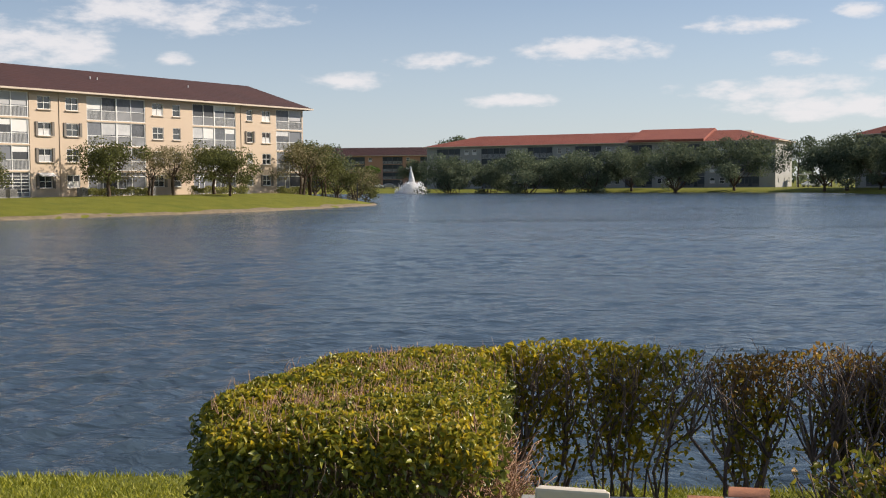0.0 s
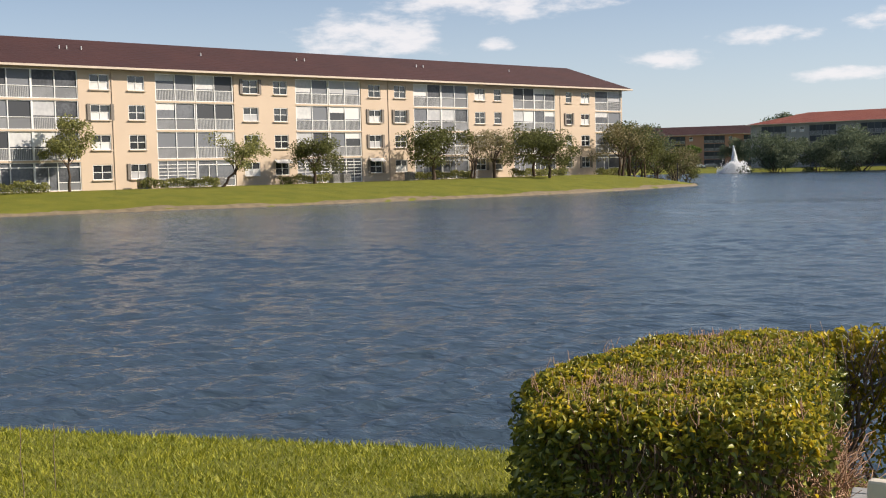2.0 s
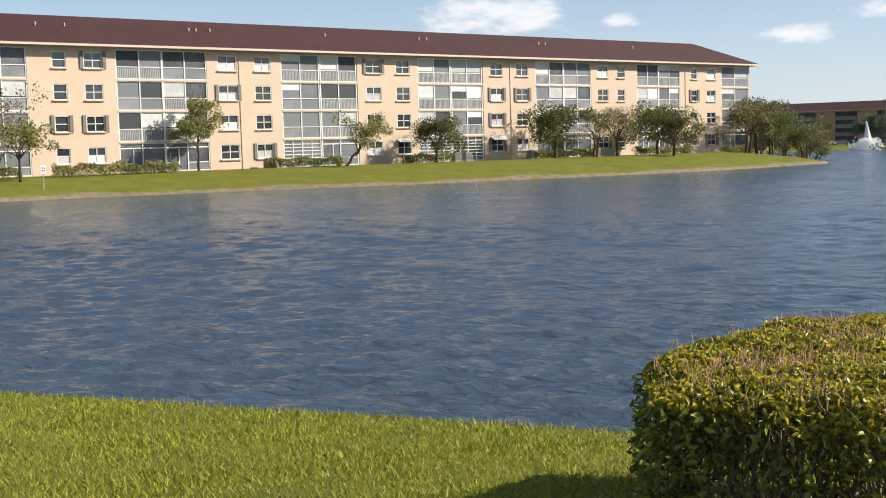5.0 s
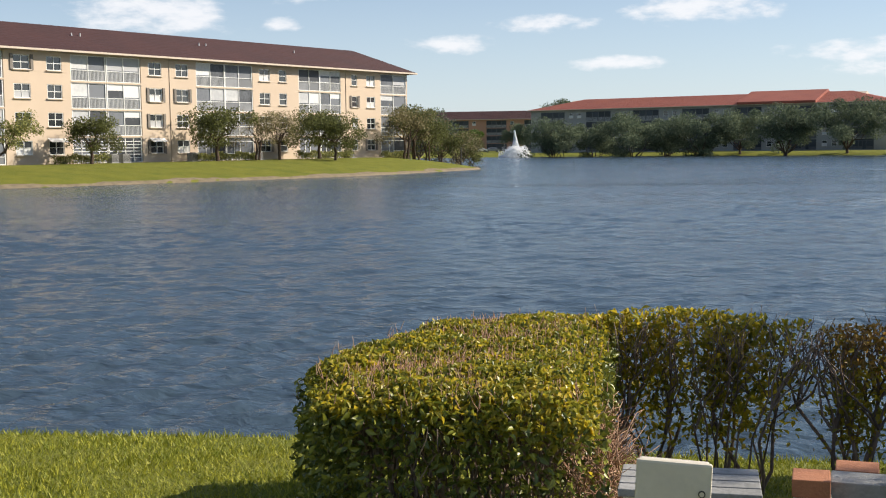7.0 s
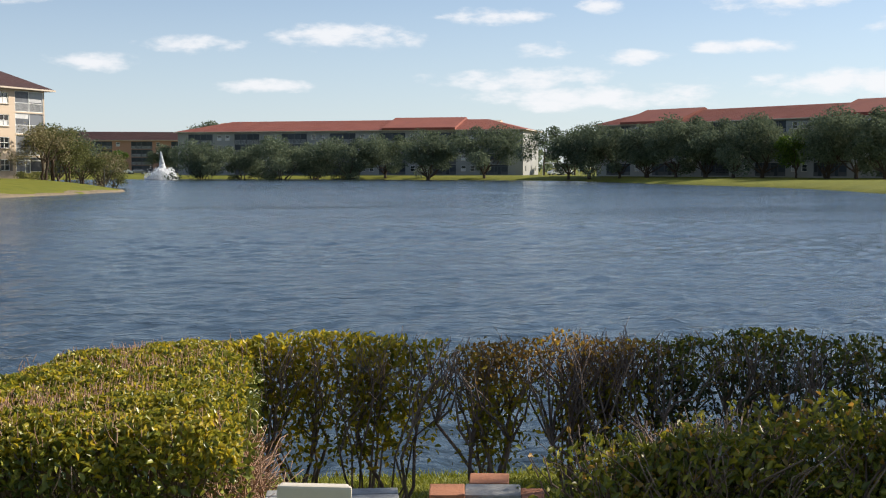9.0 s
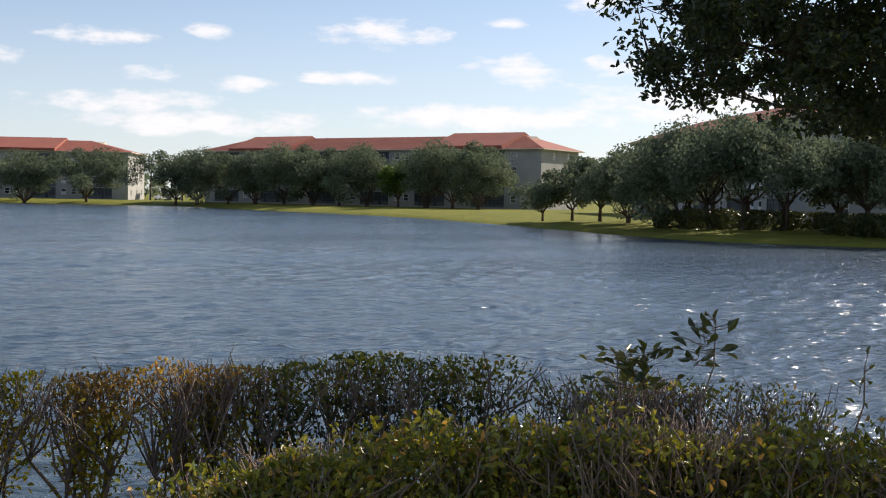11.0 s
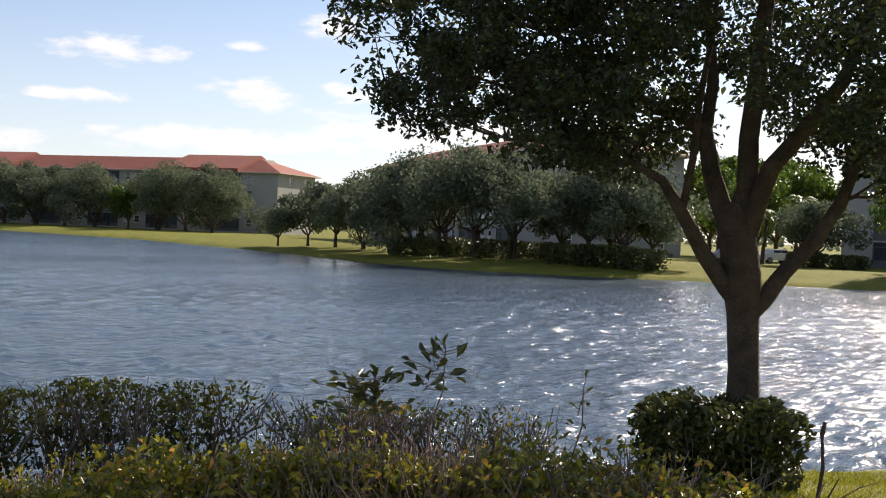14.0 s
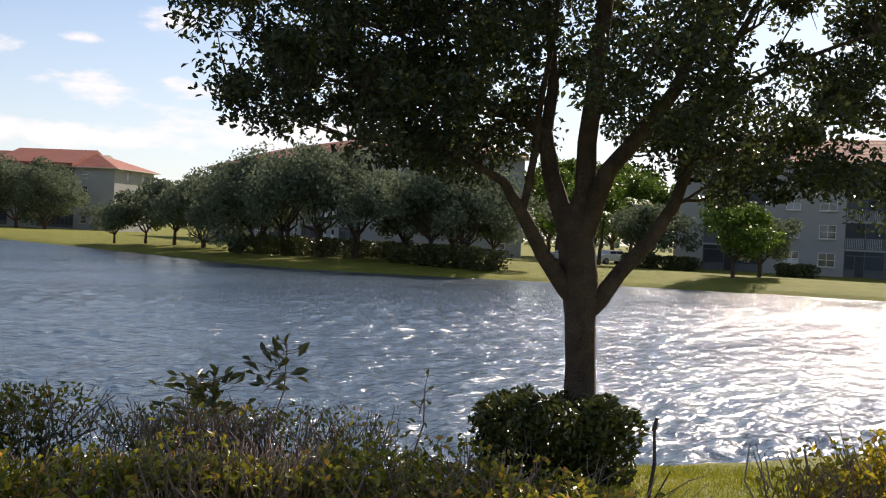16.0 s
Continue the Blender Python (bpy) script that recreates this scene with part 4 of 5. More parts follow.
# ------------------------------------------------------------------ the near oak
def near_oak():
    rng = np.random.default_rng(40)
    base = spot(59.2, 13.2)
    base.z = gz(base.x, base.y) - 0.05
    t = thing("oak_tree", Matrix.Translation(base), "large oak with a forked trunk and dense small dark leaves", "tree")
    # sideways axis (to the right as one looks across the lake) and the axis away
    rt, fw = heading(59.2 + 90), heading(59.2)
    H = EYE_Z - base.z

    def at(px, py, d=0.0):
        """px, py: offsets in metres from the trunk's foot line and from eye level."""
        q = rt * px + fw * d
        return Vector((q.x, q.y, H + py))

    lines = []
    lines.append([(at(0.02, -H), 0.32), (at(0.01, -2.1), 0.20), (at(-0.01, -1.3), 0.168), (at(-0.04, -0.75), 0.175), (at(-0.06, -0.43), 0.21), (at(-0.12, 0.0), 0.205), (at(-0.165, 0.32), 0.19), (at(-0.19, 0.45), 0.15)])
    main = [
        # points (sideways, up, away), radius
        [((-0.24, 0.22, 0), 0.14), ((-0.33, 0.45, 0), 0.13), ((-0.43, 0.75, 0), 0.115), ((-0.52, 1.19, 0.05), 0.105), ((-0.76, 1.36, 0.1), 0.085), ((-1.14, 1.5, 0.2), 0.07), ((-1.59, 1.81, 0.3), 0.055), ((-2.24, 2.3, 0.4), 0.04), ((-3.1, 2.55, 0.4), 0.02)],
        [((-0.52, 1.15, 0.05), 0.085), ((-0.46, 1.75, 0.2), 0.075), ((-0.53, 2.37, 0.3), 0.06), ((-0.7, 3.5, 0.3), 0.03), ((-0.9, 4.6, 0.2), 0.015)],
        [((-0.12, 0.25, 0), 0.16), ((-0.05, 0.6, 0), 0.14), ((-0.06, 1.12, 0), 0.125), ((0.0, 1.75, -0.05), 0.115), ((0.07, 2.68, -0.1), 0.095), ((0.2, 4.0, 0), 0.06), ((0.3, 5.2, 0), 0.03)],
        [((-0.03, 0.12, -0.05), 0.14), ((0.06, 0.45, -0.1), 0.125), ((0.18, 0.81, -0.2), 0.115), ((0.49, 1.19, -0.3), 0.10), ((0.84, 1.68, -0.4), 0.085), ((1.08, 2.37, -0.5), 0.06), ((1.4, 3.2, -0.5), 0.035), ((1.6, 4.2, -0.4), 0.015)],
        [((0.02, 1.43, 0), 0.05), ((0.31, 1.68, 0.2), 0.042), ((0.6, 2.18, 0.4), 0.03), ((1.0, 2.9, 0.6), 0.015)],
        [((-0.06, -0.62, 0), 0.14), ((-0.22, -0.46, -0.05), 0.125), ((-0.47, -0.12, -0.2), 0.10), ((-0.71, 0.32, -0.35), 0.085), ((-0.91, 0.63, -0.5), 0.062), ((-1.23, 0.81, -0.6), 0.046), ((-1.8, 0.95, -0.8), 0.03), ((-2.5, 1.0, -0.9), 0.015)],
        [((-0.70, 0.32, -0.35), 0.052), ((-0.61, 0.88, -0.4), 0.047), ((-0.57, 1.43, -0.45), 0.042), ((-0.46, 2.18, -0.5), 0.03), ((-0.4, 3.0, -0.6), 0.015)],
        [((0.0, -0.75, 0), 0.13), ((0.16, -0.58, 0.05), 0.125), ((0.37, -0.27, 0.15), 0.105), ((0.67, 0.07, 0.3), 0.095), ((0.93, 0.5, 0.4), 0.085), ((1.09, 1.0, 0.5), 0.075), ((1.24, 1.62, 0.5), 0.065), ((1.49, 2.3, 0.6), 0.05), ((1.9, 3.05, 0.6), 0.03), ((2.4, 3.9, 0.5), 0.015)],
        [((1.07, 0.95, 0.5), 0.045), ((1.73, 1.25, 0.4), 0.035), ((2.45, 1.43, 0.2), 0.022), ((3.3, 1.5, 0.1), 0.012)],
        [((1.24, 1.62, 0.5), 0.04), ((1.9, 2.0, 0.2), 0.03), ((2.9, 2.4, 0.0), 0.02), ((3.9, 2.6, 0.0), 0.01)],
        [((-0.76, 1.36, 0.1), 0.045), ((-1.6, 1.45, -0.1), 0.035), ((-2.6, 1.6, -0.2), 0.022), ((-3.6, 1.9, -0.2), 0.01)],
    ]
    tips = []
    for br in main:
        line = [(at(*p), r * 0.86) for p, r in br]
        lines.append(line)
        for k in range(1, len(line)):
            tips.append((line[k][0], line[k][1]))
    # crown: clumps spread over the whole canopy, small limbs to each
    clumps = []
    tries = 0
    while len(clumps) < 420 and tries < 20000:
        tries += 1
        x, y, z = rng.uniform(-4.9, 4.6), rng.uniform(-2.9, 2.9), rng.uniform(0.5, 4.1)
        if (x / 4.75) ** 2 + (y / 3.1) ** 2 + ((z - 2.0) / 3.3) ** 2 > 1:
            continue
        # the under side: higher near the trunk and low at the rim
        low = float(np.interp(x, (-5.1, -4.3, -3.6, -2.8, -1.6, -1.0, -0.6, 0.1, 0.5, 1.2, 1.9, 5.0), (2.0, 1.6, 1.25, 0.95, 0.85, 0.95, 1.4, 1.4, 1.0, 0.75, 0.6, 0.45)))
        if z < low or z > 3.9 - 0.12 * abs(x):
            continue
        if (abs(x) < 0.7 and z < 2.2 and rng.random() < 0.5) or (x > 1.4 and rng.random() < 0.22):
            continue
        clumps.append((at(x, z, y), rng.uniform(0.20, 0.48)))
    for c, r in clumps:
        near = min(tips, key=lambda q: (q[0] - c).length + (0.8 if q[0].z > c.z else 0))
        if (c - near[0]).length > 1.5 or (abs((c - at(0.1, 0)).dot(rt)) < 1.1 and c.z < H + 2.6):
            continue
        lines.append(limb(near[0], c, min(0.022, near[1] * 0.5), 0.005, rng, 5, 0.05))
        for j in range(4):
            q = c + Vector(rng.normal(size=3)) * r * 0.6
            lines.append(limb(c, q, 0.010, 0.003, rng, 2, 0.1))
    part_mesh("trunk", tubes_mesh("trunk", lines, M["bark"], 8), t, "grey-brown ridged trunk forking into many limbs")
    pts, d = crown_points(rng, 82000, [(tuple(c), r) for c, r in clumps], 1.0)
    part_mesh("crown", leaves_mesh("crown", pts, 0.081, M["oak_leaf"], rng, up=0.0, out=d * 0.8, aspect=0.5), t)


near_oak()


# ------------------------------------------------------------------ hedges
def stems_in(rng, footprint, n, top, spread=0.35, r=0.016, fork=4):
    lines = []
    for i in range(n):
        x, y = footprint(rng)
        z0 = gz(x, y) - 0.04
        zt = top(x, y)
        q = Vector((x + rng.normal() * spread * 0.4, y + rng.normal() * spread * 0.4, z0 + (zt - z0) * rng.uniform(0.35, 0.6)))
        rr = r * rng.uniform(0.6, 1.3)
        lines.append(limb((x, y, z0), q, rr, rr * 0.7, rng, 3, 0.10))
        for j in range(fork):
            p = q + Vector((rng.normal() * spread * 0.5, rng.normal() * spread * 0.5, 0))
            p.z = z0 + (zt - z0) * rng.uniform(0.86, 1.0)
            lines.append(limb(q, p, rr * 0.6, rr * 0.22, rng, 4, 0.12))
            if rng.random() < 0.8:
                s = p + Vector((rng.normal() * 0.08, rng.normal() * 0.08, rng.uniform(0.0, 0.05)))
                lines.append(limb(p.lerp(q, 0.45), s, rr * 0.3, 0.0018, rng, 3, 0.12))
    return lines


def hedge(name, label, stems, groups, group="hedges by the lake"):
    """groups: (part name, points, out, size, material)."""
    allp = np.concatenate([g[1] for g in groups])
    c = allp.mean(0)
    t = thing("hedge", Matrix.Translation((c[0], c[1], gz(c[0], c[1]))), label, "hedge", group)
    off = Matrix.Translation((-c[0], -c[1], -gz(c[0], c[1])))

    def place(o):
        o.matrix_basis = off
    place(part_mesh("brushwood", tubes_mesh("brushwood", stems, M["stem"], 5), t, "bare brown woody stems", kind="stuff"))
    rng = np.random.default_rng(len(allp))
    for nm, pts, out, size, mat in groups:
        place(part_mesh(nm, leaves_mesh(nm, pts, size, mat, rng, up=0.25, out=out, aspect=0.5), t, kind="stuff"))
    return t


def outline_noise(x, y, s=2.2):
    return np.array([noise.noise(Vector((a * s, b * s, 0.3))) for a, b in zip(x, y)])


# the clipped golden block: footprint corners, going round
def block_hedge():
    rng = np.random.default_rng(51)
    quad = np.array([(-0.94, 5.75), (0.40, 5.28), (0.75, 8.75), (-0.50, 8.45), (-1.13, 6.7)])
    top_z = 0.72

    def inside(x, y, grow=0.0):
        ok = np.ones(len(x), bool)
        for a, b in zip(quad, np.roll(quad, -1, 0)):
            e = (b - a) / np.linalg.norm(b - a)
            ok &= (e[0] * (y - a[1]) - e[1] * (x - a[0])) > -grow
        return ok

    def edge_d(x, y):
        d = np.full(len(x), 9.0)
        for a, b in zip(quad, np.roll(quad, -1, 0)):
            e = (b - a) / np.linalg.norm(b - a)
            d = np.minimum(d, e[0] * (y - a[1]) - e[1] * (x - a[0]))
        return d
    # leaves on the top
    n = 46000
    x, y = rng.uniform(-1.3, 0.9, n), rng.uniform(5.2, 8.9, n)
    k = inside(x, y)
    x, y = x[k], y[k]
    ed = edge_d(x, y)
    z = top_z + 0.05 * outline_noise(x, y) - np.maximum(0, 0.30 - ed) ** 2 * 1.2 + 0.04 * outline_noise(x, y, 6.0) - rng.exponential(0.035, len(x)) + 0.02
    top = np.stack([x, y, z], 1)
    # leaves down the sides
    m = 22000
    x, y = rng.uniform(-1.4, 1.0, m * 3), rng.uniform(5.1, 9.0, m * 3)
    ed = edge_d(x, y)
    k = (ed > -0.06) & (ed < 0.22)
    x, y, ed = x[k][:m], y[k][:m], ed[k][:m]
    z = rng.uniform(-0.25, top_z - 0.10, len(x))
    z += 0.06 * outline_noise(x, y, 4.0)
    bulge = 0.10 * np.sin(np.clip((z + 0.25) / 0.9, 0, 1) * math.pi) * outline_noise(x + z, y - z, 3.0)
    cx, cy = quad.mean(0)
    x, y = x + (x - cx) * bulge, y + (y - cy) * bulge
    keep = rng.random(len(x)) < np.clip(0.35 + (z + 0.25) * 0.9, 0, 1)
    # a thin, dry patch on the side towards the box
    dryz = (x > 0.25) & (y < 6.6) & (z < 0.55) & (z > 0.15)
    keep &= ~(dryz & (rng.random(len(x)) < 0.6))
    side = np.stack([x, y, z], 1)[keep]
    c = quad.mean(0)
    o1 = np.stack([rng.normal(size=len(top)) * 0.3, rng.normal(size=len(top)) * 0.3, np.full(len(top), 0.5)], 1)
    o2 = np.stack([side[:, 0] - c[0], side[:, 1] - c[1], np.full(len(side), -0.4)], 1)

    def foot(r):
        while True:
            a, b = r.uniform(-1.2, 0.8), r.uniform(5.4, 8.7)
            if inside(np.array([a]), np.array([b]), -0.24)[0]:
                return a, b
    stems = stems_in(rng, foot, 90, lambda a, b: top_z - 0.02, 0.2, 0.012, 6)
    # the side leaves' darker green holds the shade of the block's sides
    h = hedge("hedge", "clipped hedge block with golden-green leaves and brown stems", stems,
              [("top_foliage", top[::3], o1[::3], 0.046, M["hedge_gold"]), ("top_foliage", top[1::3], o1[1::3], 0.046, M["hedge_top"]), ("young_foliage", top[2::3], o1[2::3], 0.042, M["hedge_green"]), ("side_foliage", side, o2, 0.054, M["hedge_shaded_side"])])
    dry = []
    for i in range(420):
        p = Vector((rng.uniform(0.30, 0.58), rng.uniform(5.4, 6.5), rng.uniform(0.12, 0.45)))
        q = p + Vector((rng.normal() * 0.1 + 0.05, rng.normal() * 0.1 - 0.03, rng.uniform(0.02, 0.22)))
        dry.append(limb(p, q, 0.004, 0.0015, rng, 3, 0.15))
    for i in range(1900):
        a, b = foot(rng)
        p = Vector((a + rng.normal() * 0.12, b + rng.normal() * 0.12, top_z - 0.03))
        dry.append(limb(p, p + Vector((rng.normal() * 0.015, rng.normal() * 0.015, rng.uniform(0.03, 0.085))), 0.0028, 0.0012, rng, 2, 0.1))
    o = part_mesh("dry_brush", tubes_mesh("dry_brush", dry, M["dry"], 4), h, "dead reddish-brown twigs", kind="stuff")
    o.matrix_basis = Matrix.Translation(-h.matrix_basis.translation)


block_hedge()


def row_hedge(label, line, width, top_z, n_leaf, n_stem, seed, mats, bottom=0.05, gaps=(), leaf=0.062, topness=1.2, r=0.013, clumping=12, fork=5, spacing=0.42, ragged=1.0):
    """A hedge along a polyline; gaps: (from, to) stretches, as fractions, that are thin."""
    rng = np.random.default_rng(seed)
    P = np.array(line)
    seg = np.linalg.norm(np.diff(P, axis=0), axis=1)
    cum = np.concatenate([[0], np.cumsum(seg)]) / seg.sum()

    def along(f):
        return np.stack([np.interp(f, cum, P[:, 0]), np.interp(f, cum, P[:, 1])], -1)
    length = seg.sum()
    count = max(2, round(length / spacing))
    heads = (np.arange(count) + 0.5 + rng.uniform(-0.3, 0.3, count)) / count
    q = rng.random(n_leaf) ** (1 / topness)
    twigs = np.clip(rng.choice(heads, count * clumping) + rng.normal(size=count * clumping) * 0.5 / count, 0, 1)
    f = np.clip(np.where(rng.random(n_leaf) < 0.75, rng.choice(twigs, n_leaf), rng.choice(heads, n_leaf)) + rng.normal(size=n_leaf) * (0.03 + 0.07 * q) / length, 0, 1)
    near = heads[np.argmin(np.abs(f[:, None] - heads[None]), 1)]
    f = near + (f - near) * (0.35 + 0.65 * np.minimum(q * 1.4, 1))
    for g0, g1, keep in gaps:
        ok = (f < g0) | (f > g1) | (rng.random(len(f)) < keep)
        f, q = f[ok], q[ok]
    c = along(f)
    w = rng.normal(size=(len(f), 2)) * width * 0.42
    w = np.clip(w, -width, width)
    x, y = c[:, 0] + w[:, 0], c[:, 1] + w[:, 1]
    ztop = np.interp(f, np.linspace(0, 1, len(top_z)), top_z) + ragged * (0.05 * outline_noise(x, y, 5.0) + 0.07 * outline_noise(x, y, 1.8))
    z = bottom + (ztop - bottom) * q
    pts = np.stack([x, y, z], 1)
    out = np.stack([w[:, 0], w[:, 1], np.full(len(f), 0.25)], 1) * 1.5
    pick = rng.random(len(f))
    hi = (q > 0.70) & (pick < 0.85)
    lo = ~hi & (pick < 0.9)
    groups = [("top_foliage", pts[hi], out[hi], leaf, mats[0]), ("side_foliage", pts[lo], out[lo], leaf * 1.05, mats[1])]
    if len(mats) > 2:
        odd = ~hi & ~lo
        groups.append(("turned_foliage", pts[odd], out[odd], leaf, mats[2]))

    def foot(r_):
        k = float(np.clip(r_.choice(heads) + r_.normal() * 0.035 / length, 0, 1))
        for g0, g1, keep in gaps:
            if g0 < k < g1 and r_.random() > keep + 0.1:
                k = r_.random()
        a = along(np.array([k]))[0]
        return a[0] + r_.normal() * width * 0.18, a[1] + r_.normal() * width * 0.18

    def topz(a, b):
        k = np.argmin(np.hypot(*(along(np.linspace(0, 1, 60)) - np.array([a, b])).T)) / 59
        return float(np.interp(k, np.linspace(0, 1, len(top_z)), top_z)) + 0.02
    stems = stems_in(rng, foot, n_stem, topz, 0.36, r, fork)
    return hedge("hedge", label, stems, groups)


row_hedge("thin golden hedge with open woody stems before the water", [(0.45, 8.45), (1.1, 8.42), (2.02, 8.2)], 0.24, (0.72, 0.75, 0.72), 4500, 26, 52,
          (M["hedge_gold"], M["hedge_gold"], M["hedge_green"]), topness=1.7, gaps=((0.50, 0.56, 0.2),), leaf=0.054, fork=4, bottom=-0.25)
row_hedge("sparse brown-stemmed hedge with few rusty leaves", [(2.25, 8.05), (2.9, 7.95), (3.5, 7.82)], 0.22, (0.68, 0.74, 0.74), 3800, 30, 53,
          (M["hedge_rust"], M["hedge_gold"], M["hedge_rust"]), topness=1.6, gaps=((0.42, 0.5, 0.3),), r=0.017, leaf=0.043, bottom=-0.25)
# in these two rows the dark side leaves stand for the oak's shade
row_hedge("shaded hedge with bare stems, its side leaves coloured dark for the shade", [(3.5, 7.8), (4.4, 7.55), (5.2, 7.0)], 0.22, (0.73, 0.76, 0.73), 4600, 26, 54,
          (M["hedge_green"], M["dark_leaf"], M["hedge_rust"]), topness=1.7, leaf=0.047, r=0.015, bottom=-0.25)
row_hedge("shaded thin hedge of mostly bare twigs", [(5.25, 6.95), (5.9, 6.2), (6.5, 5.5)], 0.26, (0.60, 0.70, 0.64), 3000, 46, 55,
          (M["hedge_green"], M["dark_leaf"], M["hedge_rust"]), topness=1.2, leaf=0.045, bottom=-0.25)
# this row's side leaves are coloured for the shade they stand in
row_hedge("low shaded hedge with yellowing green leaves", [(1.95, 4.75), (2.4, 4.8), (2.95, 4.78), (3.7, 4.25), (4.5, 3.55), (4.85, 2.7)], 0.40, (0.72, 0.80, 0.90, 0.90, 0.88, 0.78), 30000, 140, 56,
          (M["hedge_green"], M["hedge_shaded_side"], M["hedge_rust"]), topness=1.3, leaf=0.046, gaps=((0.46, 0.49, 0.4), (0.70, 0.73, 0.4)), clumping=14, spacing=0.5, ragged=1.8)
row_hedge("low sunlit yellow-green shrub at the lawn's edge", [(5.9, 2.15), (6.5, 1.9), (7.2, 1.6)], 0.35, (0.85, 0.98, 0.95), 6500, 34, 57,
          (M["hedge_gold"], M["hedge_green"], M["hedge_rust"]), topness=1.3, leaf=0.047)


def bush(label, x, y, radius, z0, z1, n, leaf, mat, seed):
    rng = np.random.default_rng(seed)
    a = rng.uniform(0, 2 * math.pi, n)
    rr = np.sqrt(rng.uniform(0.25, 1, n)) * radius
    zz = rng.uniform(0, 1, n)
    prof = np.where(zz > 0.8, 1 - (zz - 0.8) * 0.8, 0.82 + zz * 0.22)
    rr *= prof * (1 + 0.12 * np.sin(a * 5 + 1) + 0.08 * np.sin(a * 9))
    pts = np.stack([np.cos(a) * rr, np.sin(a) * rr, z0 + (z1 - z0) * zz + 0.05 * np.sin(a * 7)], 1)
    out = np.stack([np.cos(a), np.sin(a), np.full(n, 0.3)], 1)
    t = thing("bush", Matrix.Translation((x, y, 0)), label, "bush")
    lines = []
    for i in range(40):
        b = rng.uniform(0, 2 * math.pi)
        r0 = rng.uniform(0.1, 0.5) * radius
        lines.append(limb((math.cos(b) * r0, math.sin(b) * r0, z0 - 0.15), (math.cos(b) * radius * 0.85, math.sin(b) * radius * 0.85, z0 + (z1 - z0) * rng.uniform(0.5, 0.95)), 0.012, 0.004, rng, 4, 0.1))
    part_mesh("brushwood", tubes_mesh("brushwood", lines, M["stem"], 5), t, kind="stuff")
    part_mesh("foliage", leaves_mesh("foliage", pts, leaf, mat, rng, up=0.2, out=out, aspect=0.5), t, kind="stuff")


_b = spot(58.0, 12.6)
bush("rounded dark green bush round the oak's foot", _b.x, _b.y, 0.84, gz(_b.x, _b.y), 0.30, 7500, 0.095, M["dark_leaf"], 61)


# ------------------------------------------------------------------ fountain
def fountain():
    rng = np.random.default_rng(71)
    p = spot(0.56, 292)
    t = thing("fountain", Matrix.Translation((p.x, p.y, WATER_Z)), "white lake fountain spraying water on a floating base", "fountain")
    pts = []
    n = 9000
    f = rng.uniform(0, 1, n) ** 0.75
    a = rng.uniform(0, 2 * math.pi, n)
    r = (0.12 + 1.5 * (1 - f) ** 1.3) * rng.uniform(0, 1, n)
    pts.append(np.stack([np.cos(a) * r - 0.5 * f, np.sin(a) * r, 6.5 * f], 1))
    for k in range(10):
        n = 520
        f = rng.uniform(0, 1, n)
        a = 2 * math.pi * k / 10 + 0.2
        r = 3.2 * f
        z = 9.6 * f * (1 - f) * (0.8 + 0.2 * math.cos(k))
        spread = 0.10 + 0.30 * f
        q = np.stack([np.cos(a) * r, np.sin(a) * r, z], 1) + rng.normal(size=(n, 3)) * spread[:, None]
        q[:, 2] = np.maximum(q[:, 2], 0.02)
        pts.append(q)
    n = 2600
    a, r = rng.uniform(0, 2 * math.pi, n), 3.6 * np.sqrt(rng.uniform(0, 1, n))
    pts.append(np.stack([np.cos(a) * r - 0.9, np.sin(a) * r, rng.exponential(0.45, n)], 1))
    part_mesh("spray", leaves_mesh("spray", np.concatenate(pts), 0.26, M["foam"], rng, up=1.0, aspect=0.7, simple=True), t, "white spray", kind="stuff")
    bm = bmesh.new()
    bmesh.ops.create_cone(bm, cap_ends=True, segments=20, radius1=0.7, radius2=0.55, depth=0.3, matrix=Matrix.Translation((0, 0, 0.05)))
    part("float", bm, M["dark"], t)


fountain()


# ------------------------------------------------------------------ distance
def far_woods():
    """A belt of trees that closes the distance behind the houses."""
    rng = np.random.default_rng(81)
    n = 26000
    az = rng.uniform(-75, 110, n)
    d = rng.uniform(470, 540, n)
    top = 7.5 + 2.5 * np.sin(az * 0.9) * np.sin(az * 0.37) + 2.0 * np.sin(az * 3.1 + 1) + 1.2 * np.sin(az * 7.7)
    z = top * rng.uniform(0, 1, n) ** 0.6
    pts = np.stack([d * np.sin(np.radians(az)), d * np.cos(np.radians(az)), z], 1)
    ob = new("far_woods", leaves_mesh("far_woods", pts, 2.3, M["far_leaf"], rng, up=0, aspect=0.8, simple=True))
    tagged(ob, "belt of distant dark green trees behind the houses", "woods", kind="stuff")


far_woods()


